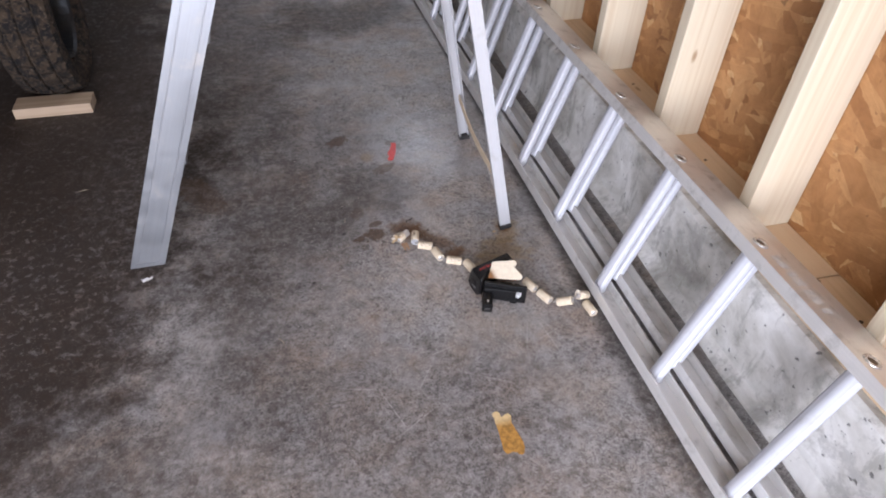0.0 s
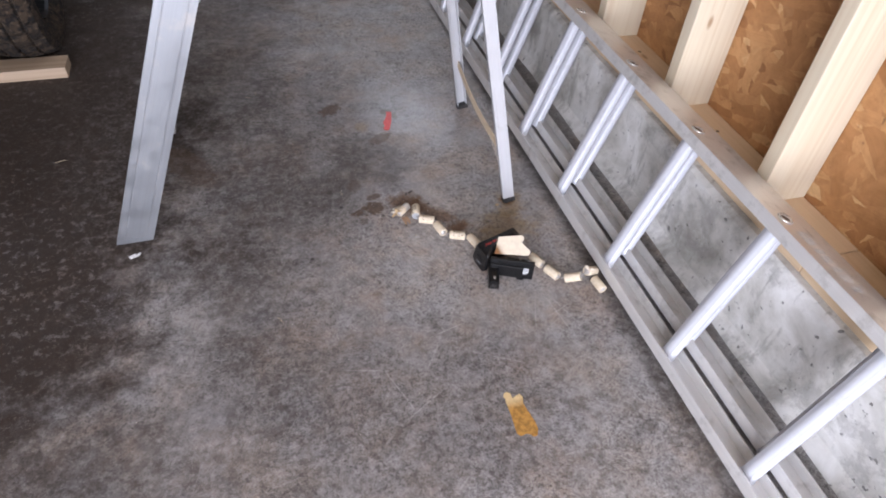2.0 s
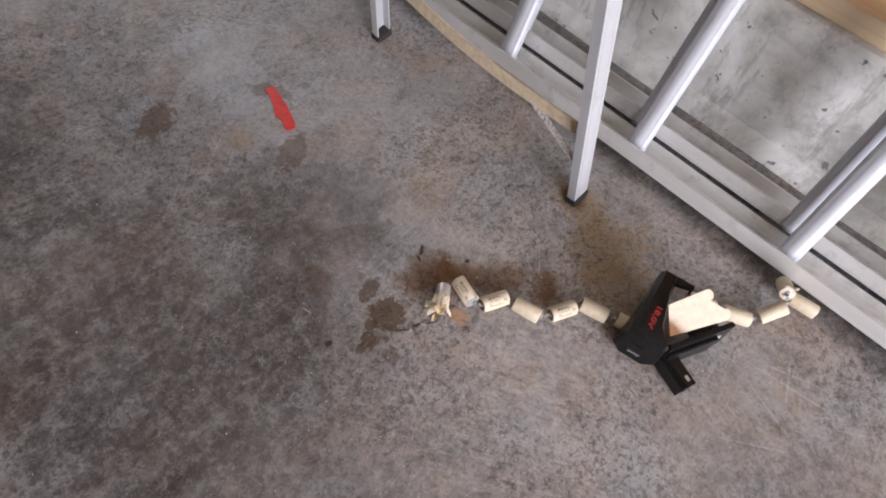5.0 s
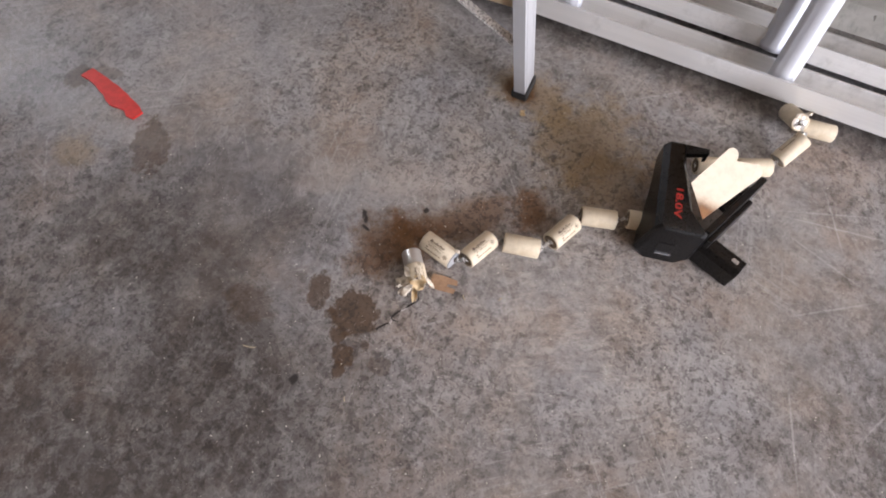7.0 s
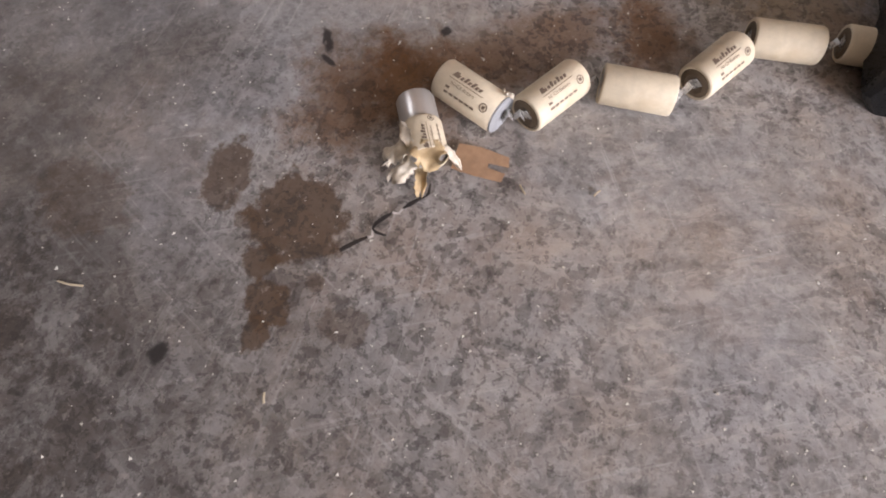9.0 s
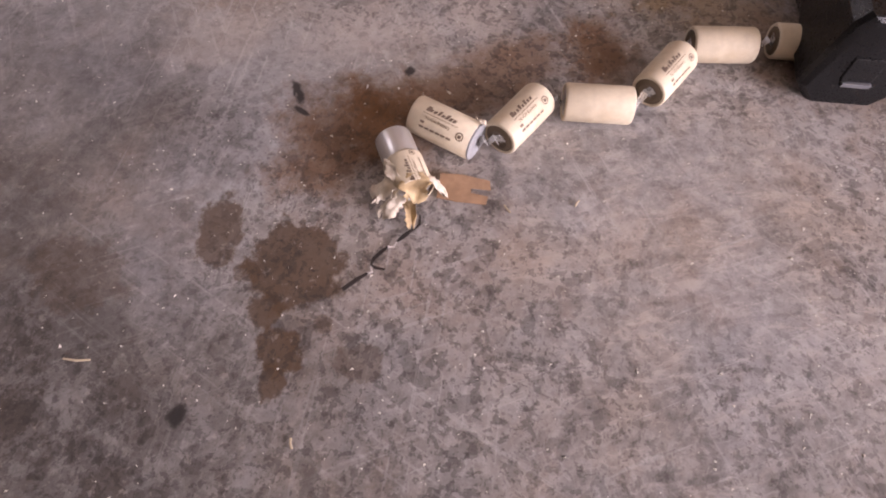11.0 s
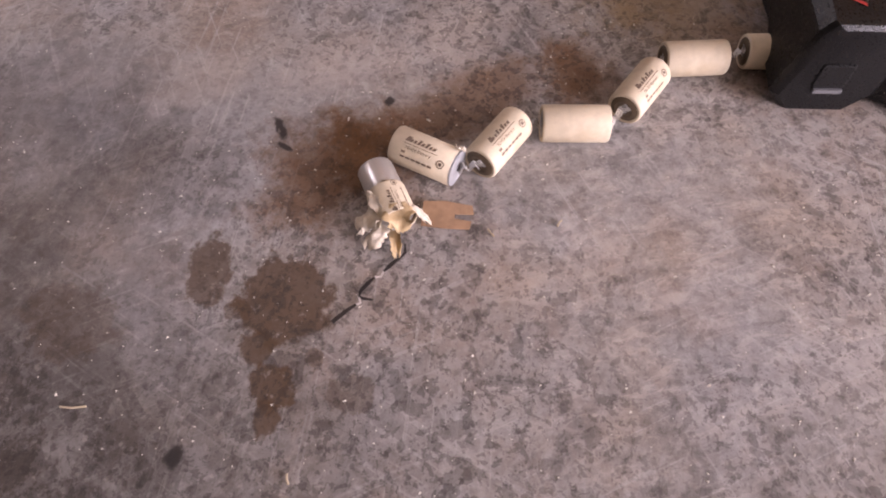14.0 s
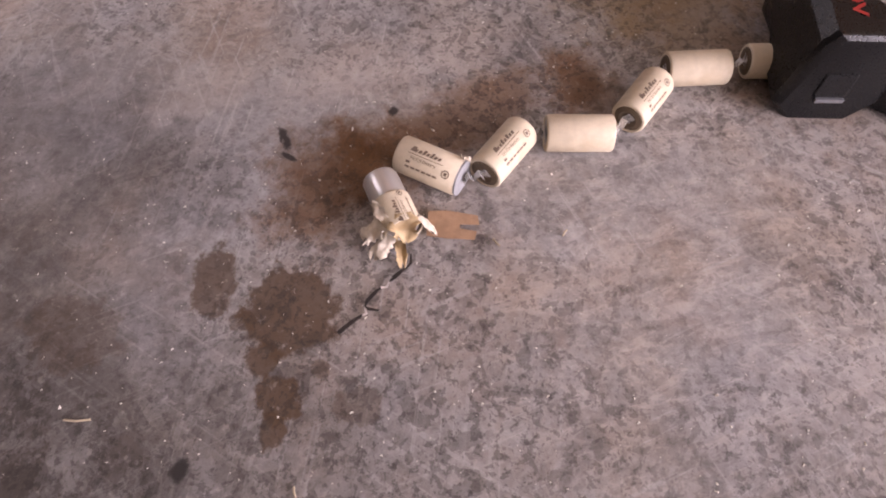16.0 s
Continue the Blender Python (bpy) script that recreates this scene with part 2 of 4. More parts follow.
    for scale, lo, hi, k, off in ((38, 0.590, 0.625, 0.34, 25), (62, 0.572, 0.600, 0.50, 3), (105, 0.562, 0.590, 0.60, 7), (190, 0.568, 0.600, 0.66, 11), (380, 0.585, 0.63, 0.5, 17)):
        pit = s.step(s.noise(scale, 4, 0.62, s.mapped(loc=(off, 1, 0), co=co), warp=0.3), lo, hi)
        pit = s.calc("MULTIPLY", pit, crowd)
        col = s.mix(s.calc("MULTIPLY", pit, k), col, s.mix(0.72, col, (0.030, 0.024, 0.021)))
    pale = s.step(s.noise(150, 4, 0.66, s.mapped(loc=(21, 3, 0))), 0.60, 0.68)
    col = s.mix(s.calc("MULTIPLY", pale, 0.32), col, s.mix(0.5, col, (0.56, 0.50, 0.45)))
    # pale blue sheen of the window painted in beside the red flake, a little glossier
    sheen_patch = s.blob(s.co, 0.60, 1.83, 0.15, 0.24, 20, film, 0.6)
    col = s.mix(s.calc("MULTIPLY", sheen_patch, 0.12), col, (0.36, 0.37, 0.40))
    rough = s.calc("SUBTRACT", s.step(tone, 0.38, 0.62, 0.52, 0.68), s.calc("MULTIPLY", sheen_patch, 0.26))
    s.bump(s.calc("ADD", s.calc("MULTIPLY", fleck, 0.7), s.calc("MULTIPLY", fine, 0.45)), 0.45, 0.0016)
    return s.done(col, rough)


def kerb_concrete():
    s = Nodes("kerb_concrete", 0.85)
    n = s.noise(6, 6, 0.62, warp=0.6)
    col = s.ramp(n, (0.30, (0.28, 0.265, 0.235)), (0.44, (0.51, 0.495, 0.455)), (0.66, (0.77, 0.76, 0.735)))
    holes = s.step(s.noise(46, 3, 0.5, s.mapped(scale=(1, 1, 0.8))), 0.66, 0.72)
    col = s.mix(s.calc("MULTIPLY", holes, 0.8), col, (0.10, 0.095, 0.09))
    dark = s.step(s.noise(9, 8, 0.74, s.mapped(loc=(0, 4, 0))), 0.50, 0.62)
    col = s.mix(s.calc("MULTIPLY", dark, 0.42), col, (0.19, 0.18, 0.165))
    runs = s.step(s.noise(1.0, 6, 0.7, s.mapped(loc=(3, 0, 0), scale=(0.05, 0.05, 0.22))), 0.54, 0.64)
    col = s.mix(s.calc("MULTIPLY", runs, 0.5), col, (0.24, 0.23, 0.20))
    s.bump(s.calc("SUBTRACT", n, holes), 0.5, 0.004)
    return s.done(col)


def oriented_strand():
    s = Nodes("oriented_strand_board", 0.62)
    wob = s.vec("ADD", s.co, s.vec("MULTIPLY", s.noise(30, 4, color=True), (0.0, 0.016, 0.016)))
    col = None
    for i, (turn, sx, sz) in enumerate(((12, 0.115, 0.036), (-38, 0.140, 0.032), (63, 0.125, 0.030), (-72, 0.110, 0.034), (30, 0.15, 0.040), (-15, 0.09, 0.022))):
        co = s.mapped((0, i * 1.3, i * 0.7), (turn, 0, 0), (1.0, sx, sz), wob)
        sep = s.put("ShaderNodeSeparateColor")
        s.wire(s.voronoi(1.0, co), sep.inputs[0])
        flake = s.ramp(sep.outputs[0], (0.0, (0.27, 0.115, 0.040)), (0.14, (0.37, 0.175, 0.064)), (0.50, (0.44, 0.220, 0.085)), (0.90, (0.52, 0.285, 0.120)), (1.0, (0.64, 0.42, 0.21)))
        grain = s.noise(1.0, 3, 0.6, s.mapped((0, 0, i), (turn, 0, 0), (1, 0.05, 0.0020)))
        flake = s.mix(s.calc("MULTIPLY", s.step(grain, 0.35, 0.7), 0.30), flake, (0.28, 0.125, 0.042))
        col = flake if col is None else s.mix(s.step(sep.outputs[1], 0.60, 0.66), col, flake)
    blend = s.ramp(s.noise(22, 7, 0.68, warp=0.6), (0.30, (0.76, 0.72, 0.68)), (0.52, (1.0, 1.0, 1.0)), (0.70, (1.14, 1.16, 1.2)))
    col = s.mix(0.85, col, blend, "MULTIPLY")
    chip = s.step(s.noise(40, 3, 0.5), 0.68, 0.76)
    col = s.mix(s.calc("MULTIPLY", chip, 0.6), col, (0.10, 0.04, 0.014))
    s.bump(s.noise(60, 4), 0.4, 0.002)
    return s.done(col)


def stud_wood(name, base, dark, axis):
    s = Nodes(name, 0.55)
    stretch = {"z": (0.016, 0.016, 0.9), "y": (0.016, 0.9, 0.016), "x": (0.9, 0.016, 0.016)}[axis]
    shift = s.put("ShaderNodeObjectInfo").outputs["Random"]
    away = s.put("ShaderNodeCombineXYZ")
    for k in range(3):
        s.wire(s.calc("MULTIPLY", shift, 7.0 + k), away.inputs[k])
    co = s.vec("ADD", s.co, away.outputs[0])
    rings = s.noise(1.0, 3, 0.5, s.mapped(scale=stretch, co=co), warp=0.8)
    fine = s.noise(1.0, 3, 0.6, s.mapped(scale=tuple(v * 0.16 for v in stretch), co=co))
    col = s.mix(s.calc("MULTIPLY", s.step(rings, 0.38, 0.72), 0.75), base, dark)
    col = s.mix(s.calc("MULTIPLY", s.step(fine, 0.40, 0.75), 0.12), col, tuple(v * 0.78 for v in dark))
    knot = s.voronoi(1.0, s.mapped(scale=tuple(0.085 if v < 0.5 else 0.21 for v in stretch), co=co), "Distance")
    col = s.mix(s.calc("MULTIPLY", s.step(knot, 0.12, 0.03), 0.75), col, (0.24, 0.125, 0.05))
    s.bump(fine, 0.15, 0.001)
    return s.done(col)


def aluminium(name, axis, rough=0.42, base=(0.72, 0.73, 0.75), metal=0.3):
    s = Nodes(name, rough, metal)
    stretch = {"y": (0.004, 0.5, 0.004), "z": (0.004, 0.004, 0.5), "x": (0.5, 0.004, 0.004)}[axis]
    draw = s.noise(1.0, 4, 0.6, s.mapped(scale=stretch))
    grime = s.noise(14, 6, 0.65)
    col = s.mix(s.step(draw, 0.3, 0.75), base, tuple(v * 0.93 for v in base))
    col = s.mix(s.calc("MULTIPLY", s.step(grime, 0.52, 0.72), 0.55), col, (0.34, 0.32, 0.29))
    s.bump(draw, 0.12, 0.0008)
    return s.done(col, s.step(grime, 0.3, 0.7, rough - 0.08, rough + 0.16))


def plain(name, color, rough=0.6, metal=0.0, grain=90, vary=0.25, dirt=None, spec=0.5):
    s = Nodes(name, rough, metal)
    s.b.inputs["Specular IOR Level"].default_value = spec
    n = s.noise(grain, 5, 0.6)
    col = s.mix(s.step(n, 0.3, 0.72), color, tuple(v * (1 - vary) for v in color))
    big = s.noise(grain * 0.17, 4, 0.6)
    col = s.mix(s.calc("MULTIPLY", s.step(big, 0.5, 0.72), 0.5), col, dirt or tuple(v * (1 - 1.4 * vary) for v in color))
    s.bump(n, 0.2, 0.0006)
    return s.done(col, s.step(n, 0.3, 0.7, rough - 0.06, min(1.0, rough + 0.08)))


def card_board(name, color, scorch, way, lo, hi):
    """Stiff card, browned by heat on one side: way is the direction away from the scorch."""
    s = Nodes(name, 0.8)
    n = s.noise(90, 5, 0.6)
    col = s.mix(s.step(n, 0.35, 0.7), color, tuple(v * 0.86 for v in color))
    dot = s.put("ShaderNodeVectorMath", operation="DOT_PRODUCT")
    s.wire(s.co, dot.inputs[0])
    s.wire(way, dot.inputs[1])
    wob = s.calc("MULTIPLY", s.calc("SUBTRACT", s.noise(34, 5), 0.5), 0.022)
    burn = s.step(s.calc("ADD", dot.outputs["Value"], wob), hi, lo)
    col = s.mix(burn, col, s.mix(s.step(n, 0.4, 0.62), scorch, tuple(v * 0.6 for v in scorch)))
    s.bump(n, 0.25, 0.0005)
    return s.done(col)


M_FLOOR, M_KERB, M_OSB = concrete_floor(), kerb_concrete(), oriented_strand()
M_STUD = stud_wood("spruce_stud", (0.62, 0.54, 0.405), (0.53, 0.42, 0.285), "z")
M_PLATE = stud_wood("spruce_plate", (0.66, 0.50, 0.33), (0.56, 0.40, 0.24), "y")
M_BLOCK = stud_wood("offcut_wood", (0.36, 0.265, 0.18), (0.25, 0.175, 0.11), "x")
M_RAIL, M_RUNG = aluminium("ladder_rail_aluminium", "y", 0.38, (0.76, 0.745, 0.725), 0.55), aluminium("rung_aluminium", "z", 0.40, (0.52, 0.53, 0.565), 0.12)
M_STEP = aluminium("stepladder_aluminium", "z", 0.40, (0.235, 0.242, 0.252), 0.80)
M_REAR = aluminium("rear_rail_aluminium", "z", 0.42, (0.47, 0.47, 0.48), 0.2)
M_TAN = plain("brace_strip", (0.66, 0.53, 0.37), 0.5, 0.1)
M_RUBBER = plain("black_rubber", (0.022, 0.021, 0.020), 0.75, 0, 140, 0.4, (0.06, 0.05, 0.045))
def muddy_tyre():
    s = Nodes("muddy_tyre", 0.95)
    s.b.inputs["Specular IOR Level"].default_value = 0.15
    mud = s.noise(38, 7, 0.72, warp=0.5)
    col = s.mix(s.step(mud, 0.42, 0.60), (0.011, 0.010, 0.010), (0.044, 0.031, 0.021))
    col = s.mix(s.calc("MULTIPLY", s.step(s.noise(120, 4, 0.6), 0.56, 0.66), 0.5), col, (0.13, 0.095, 0.065))
    s.bump(mud, 0.8, 0.008)
    return s.done(col)


M_TYRE = muddy_tyre()
M_RIM = plain("dark_rim", (0.03, 0.032, 0.036), 0.4, 0.6)
M_PAINT = plain("dark_vehicle_paint", (0.012, 0.014, 0.020), 0.3)
M_CASE = plain("black_case_plastic", (0.0045, 0.0045, 0.0050), 0.30, 0, 700, 0.3, None, 0.45)
M_RED = plain("red_paint", (0.62, 0.022, 0.014), 0.42, 0, 120, 0.25)
M_REDINK = plain("red_print", (0.34, 0.022, 0.016), 0.5)
M_WHITE = plain("white_print", (0.72, 0.72, 0.72), 0.5)
M_INK = plain("black_ink", (0.19, 0.135, 0.10), 0.6)
M_PAPER = plain("cream_paper_wrap", (0.625, 0.53, 0.39), 0.62, 0, 160, 0.14, (0.45, 0.33, 0.20))
M_TORN = plain("torn_paper", (0.66, 0.58, 0.47), 0.8, 0, 260, 0.25, (0.40, 0.31, 0.20))
M_INSIDE = plain("tan_inner_paper", (0.50, 0.36, 0.20), 0.75, 0, 220, 0.25, (0.33, 0.22, 0.11))
M_STEEL = plain("nickel_steel", (0.52, 0.50, 0.48), 0.42, 0.55, 220, 0.2, (0.36, 0.33, 0.30))
M_CAN = aluminium("drawn_nickel_can", "x", 0.34, (0.56, 0.53, 0.50), 0.60)
M_DISC = plain("grey_end_disc", (0.36, 0.36, 0.365), 0.45, 0.2, 200, 0.15)
M_FOIL = plain("bright_nickel_foil", (0.70, 0.68, 0.65), 0.28, 0.6, 300, 0.3)
M_GUNK_SHADE = plain("residue_and_hollow_shade", (0.115, 0.078, 0.045), 0.6)
M_FIBRE = plain("brown_fibre_card", (0.37, 0.225, 0.135), 0.55, 0, 150, 0.25, (0.24, 0.135, 0.08))
M_WIRE = plain("blackened_ribbon", (0.030, 0.024, 0.022), 0.45, 0.2, 130, 0.2, (0.09, 0.07, 0.06))
M_BRIGHT = plain("scraped_ribbon", (0.74, 0.68, 0.64), 0.35, 0.2, 300, 0.4)
M_LIP_GLINT = plain("plastic_lip_glint", (0.20, 0.20, 0.21), 0.22, 0.3)
M_CARD = card_board("scorched_card", (0.60, 0.52, 0.40), (0.20, 0.085, 0.025), (0.75, 0.66, 0), 0.008, 0.028)
M_AMBER = card_board("amber_card", (0.66, 0.50, 0.26), (0.47, 0.24, 0.050), (1, 0, 0), 0.012, 0.042)
M_STRAW = plain("dry_straw", (0.44, 0.36, 0.25), 0.7)
M_DUST = plain("chips", (0.70, 0.66, 0.58), 0.8)
M_WALL = plain("wall_sheet", (0.34, 0.23, 0.13), 0.8, 0, 6, 0.25)
M_CEIL = plain("ceiling_sheet", (0.42, 0.36, 0.28), 0.85, 0, 5, 0.2)
M_DRIVE = plain("gravel_drive", (0.36, 0.34, 0.31), 0.95, 0, 40, 0.3)
glass = Nodes("window_glass", 0.03)
glass.b.inputs["Transmission Weight"].default_value = 1.0
M_GLASS = glass.done((0.95, 0.97, 0.97))


# ---------------------------------------------------------------- mesh helpers
def part(name, bm, material, parent=None, label="", at=None, smooth=False):
    """Links a bmesh as one mesh object, under a thing or a part where a parent is given."""
    me = bpy.data.meshes.new(name)
    bmesh.ops.recalc_face_normals(bm, faces=bm.faces)
    bm.to_mesh(me)
    bm.free()
    me.materials.append(material)
    if smooth:
        for p in me.polygons:
            p.use_smooth = True
    if smooth == "edges":
        me.set_sharp_from_angle(angle=radians(24))
    ob = new(name, me)
    if at is not None:
        ob.matrix_world = at
    ob.parent = parent
    if label:
        tagged(ob, label)
    return ob


def empty(name, m=None):
    ob = new(name)
    ob.empty_display_size = 0.05
    if m is not None:
        ob.matrix_world = m
    return ob


def box(bm, lo, hi, bevel=0.0, m=None):
    """A box from corner to corner, its edges rounded off by bevel."""
    got = bmesh.ops.create_cube(bm, size=1.0)["verts"]
    c, d = (Vector(lo) + Vector(hi)) / 2, Vector(hi) - Vector(lo)
    for v in got:
        v.co = Vector((v.co.x * d.x, v.co.y * d.y, v.co.z * d.z)) + c
    if bevel:
        edges = list({e for v in got for e in v.link_edges})
        got = list({v for v in bmesh.ops.bevel(bm, geom=edges, offset=bevel, segments=2, affect="EDGES", profile=0.6)["verts"]} | {v for v in got if v.is_valid})
    if m is not None:
        bmesh.ops.transform(bm, matrix=m, verts=[v for v in got if v.is_valid])
    return bm


def prism(bm, outline, lo, hi, axis="z"):
    """An outline of (a, b) pairs drawn out along an axis from lo to hi."""
    put = {"z": lambda a, b, c: (a, b, c), "y": lambda a, b, c: (a, c, b), "x": lambda a, b, c: (c, a, b)}[axis]
    low, top = ([bm.verts.new(put(a, b, c)) for a, b in outline] for c in (lo, hi))
    bm.faces.new(low)
    bm.faces.new(top)
    for k in range(len(outline)):
        bm.faces.new((low[k - 1], low[k], top[k], top[k - 1]))
    return bm


def lathe(bm, profile, n=24, axis="x", closed=True):
    """A profile of (along, radius) pairs turned about an axis."""
    rings = []
    for a, r in profile:
        ring = []
        for k in range(n):
            c, s = r * math.cos(math.tau * k / n), r * math.sin(math.tau * k / n)
            ring.append(bm.verts.new({"x": (a, c, s), "y": (c, a, s), "z": (c, s, a)}[axis]))
        rings.append(ring)
    for r0, r1 in zip(rings, rings[1:]):
        for k in range(n):
            bm.faces.new((r0[k - 1], r0[k], r1[k], r1[k - 1]))
    if closed:
        bm.faces.new(rings[0])
        bm.faces.new(rings[-1])
    return bm


def tube(points, r, n=8):
    """A bent round rod through the points."""
    bm = bmesh.new()
    pts = [Vector(p) for p in points]
    rings = []
    for i, p in enumerate(pts):
        d = (pts[min(i + 1, len(pts) - 1)] - pts[max(i - 1, 0)]).normalized()
        side = d.cross(Vector((0, 0, 1)) if abs(d.z) < 0.9 else Vector((1, 0, 0))).normalized()
        up = side.cross(d)
        rings.append([bm.verts.new(p + r * (math.cos(math.tau * k / n) * side + math.sin(math.tau * k / n) * up)) for k in range(n)])
    for r0, r1 in zip(rings, rings[1:]):
        for k in range(n):
            bm.faces.new((r0[k - 1], r0[k], r1[k], r1[k - 1]))
    bm.faces.new(rings[0])
    bm.faces.new(rings[-1])
    return bm


def ribbon(points, width, thick):
    """A flat strip that lies along the points."""
    bm = bmesh.new()
    pts = [Vector(p) for p in points]
    rings = []
    for i, p in enumerate(pts):
        d = (pts[min(i + 1, len(pts) - 1)] - pts[max(i - 1, 0)]).normalized()
        side = d.cross(Vector((0, 0, 1))).normalized() * (width[i] if isinstance(width, tuple) else width) / 2
        up = side.cross(d).normalized() * thick / 2
        rings.append([bm.verts.new(p + v) for v in (side + up, side - up, -side - up, -side + up)])
    for r0, r1 in zip(rings, rings[1:]):
        for k in range(4):
            bm.faces.new((r0[k - 1], r0[k], r1[k], r1[k - 1]))
    bm.faces.new(rings[0])
    bm.faces.new(rings[-1])
    return bm


def crumple(w, d, thick, rise, seed, nu=5, nv=4):
    """A torn, crumpled scrap of sheet, with its two faces and a ragged rim."""
    rng = random.Random(seed)
    bm = bmesh.new()
    layers = []
    rag = {(i, j): (rng.uniform(-0.12, 0.12), rng.uniform(-0.12, 0.12), rng.random()) for i in range(nu) for j in range(nv)}
    for side in (0, 1):
        grid = {}
        for i in range(nu):
            for j in range(nv):
                a, b, c = rag[i, j]
                rim = i in (0, nu - 1) or j in (0, nv - 1)
                x = (i / (nu - 1) - 0.5 + (a if rim else a * 0.4)) * w
                y = (j / (nv - 1) - 0.5 + (b if rim else b * 0.4)) * d
                grid[i, j] = bm.verts.new((x, y, rise * (c * 0.7 + 0.5 * math.sin(2.2 * i + seed) * math.sin(1.7 * j)) + side * thick))
        layers.append(grid)
    for g in layers:
        for i in range(nu - 1):
            for j in range(nv - 1):
                bm.faces.new((g[i, j], g[i + 1, j], g[i + 1, j + 1], g[i, j + 1]))
    loop = [(i, 0) for i in range(nu)] + [(nu - 1, j) for j in range(1, nv)] + [(i, nv - 1) for i in range(nu - 2, -1, -1)] + [(0, j) for j in range(nv - 2, 0, -1)]
    for k in range(len(loop)):
        p, q = loop[k - 1], loop[k]
        bm.faces.new((layers[0][p], layers[0][q], layers[1][q], layers[1][p]))
    return bm


def shred(root, tip, width, bulge, twist, seed, nu=16, nv=9, thick=0.00035):
    """A torn tongue of paper from root to tip, wrinkled, with frayed sides and a jagged end."""
    rng = random.Random(seed)
    p, q = Vector(root), Vector(tip)
    along = (q - p).normalized()
    side = along.cross(Vector((0, 0, 1))).normalized()
    up = side.cross(along)
    jag = [rng.uniform(0.70, 1.0) for _ in range(nv)]
    fray = [(rng.uniform(0.75, 1.1), rng.uniform(0.75, 1.1)) for _ in range(nu)]
    bm = bmesh.new()
    grids = []
    for face in (0, 1):
        g = []
        for i in range(nu):
            row = []
            for j in range(nv):
                u = i / (nu - 1) * (1 - (1 - jag[j]) * (i / (nu - 1)) ** 2)
                v = 2 * j / (nv - 1) - 1
                w = width / 2 * (0.85 + 0.35 * math.sin(math.pi * min(1, u * 1.1)) - 0.42 * u) * fray[i][0 if v < 0 else 1]
                a = radians(twist) * u + 0.7 * v * math.sin(5 * u + seed)
                c = p.lerp(q, u) + up * bulge * math.sin(math.pi * u)
                n = noise.noise(Vector((u * 3.1 + seed * 7, v * 1.7, seed)))
                m = noise.noise(Vector((u * 9.0, v * 5.0 + seed * 3, 4)))
                z = min(width, 0.009) * (0.24 * n + 0.12 * m) + 0.12 * width * (v * v - 0.4) * math.sin(seed * 1.3)
                pos = c + side * (v * w * math.cos(a)) + up * (v * w * math.sin(a) + z + face * thick)
                row.append(bm.verts.new((pos.x, pos.y, max(pos.z, -0.0113 + face * thick))))
            g.append(row)
        grids.append(g)
    for g in grids:
        for i in range(nu - 1):
            for j in range(nv - 1):
                bm.faces.new((g[i][j], g[i + 1][j], g[i + 1][j + 1], g[i][j + 1]))
    rim = [(i, 0) for i in range(nu)] + [(nu - 1, j) for j in range(1, nv)] + [(i, nv - 1) for i in range(nu - 2, -1, -1)] + [(0, j) for j in range(nv - 2, 0, -1)]
    for k in range(len(rim)):
        (i, j), (x, y) = rim[k - 1], rim[k]
        bm.faces.new((grids[0][i][j], grids[0][x][y], grids[1][x][y], grids[1][i][j]))
    return bm


def letters(text, size, bold=0.0):
    """The outline of a text in the built-in font as flat faces: points and polygons."""
    cu = bpy.data.curves.new("letters", "FONT")
    cu.body, cu.size, cu.align_x, cu.align_y, cu.resolution_u, cu.offset = text, size, "CENTER", "CENTER", 2, bold
    ob = new("letters", cu)
    bpy.context.view_layer.update()
    me = ob.to_mesh()
    got = [tuple(v.co) for v in me.vertices], [tuple(p.vertices) for p in me.polygons]
    ob.to_mesh_clear()
    bpy.data.objects.remove(ob)
    bpy.data.curves.remove(cu)
    return got


def print_on(bm, shape, place):
    pts, polys = shape
    vs = [bm.verts.new(place(*p)) for p in pts]
    for poly in polys:
        if len(set(poly)) > 2:
            try:
                bm.faces.new([vs[k] for k in poly])
            except ValueError:
                pass


def bar(x0, y0, x1, y1, n=6):
    """A plain bar of print, cut along its height so that it can bend."""
    pts, polys = [], []
    for k in range(n + 1):
        y = y0 + (y1 - y0) * k / n
        pts += [(x0, y, 0), (x1, y, 0)]
        if k:
            polys.append((2 * k - 2, 2 * k - 1, 2 * k + 1, 2 * k))
    return pts, polys


# ---------------------------------------------------------------- the setting
WALL_X, OSB_X, PLATE_LOW, PLATE_TOP = 1.176, 1.314, 0.250, 0.288
WEST, NORTH, SOUTH, HIGH = -5.2, 6.2, -2.5, 2.75

bm = box(bmesh.new(), (WEST, SOUTH, -0.12), (1.75, NORTH, 0.0))
tagged(part("floor", bm, M_FLOOR), "grey concrete garage floor, mottled, oil-stained and dusty", "floor", kind="structure")
bm = box(bmesh.new(), (-60, -60, -0.30), (60, 60, -0.125))
tagged(part("ground", bm, M_DRIVE), "pale gravel ground outside the garage", "ground", kind="structure")

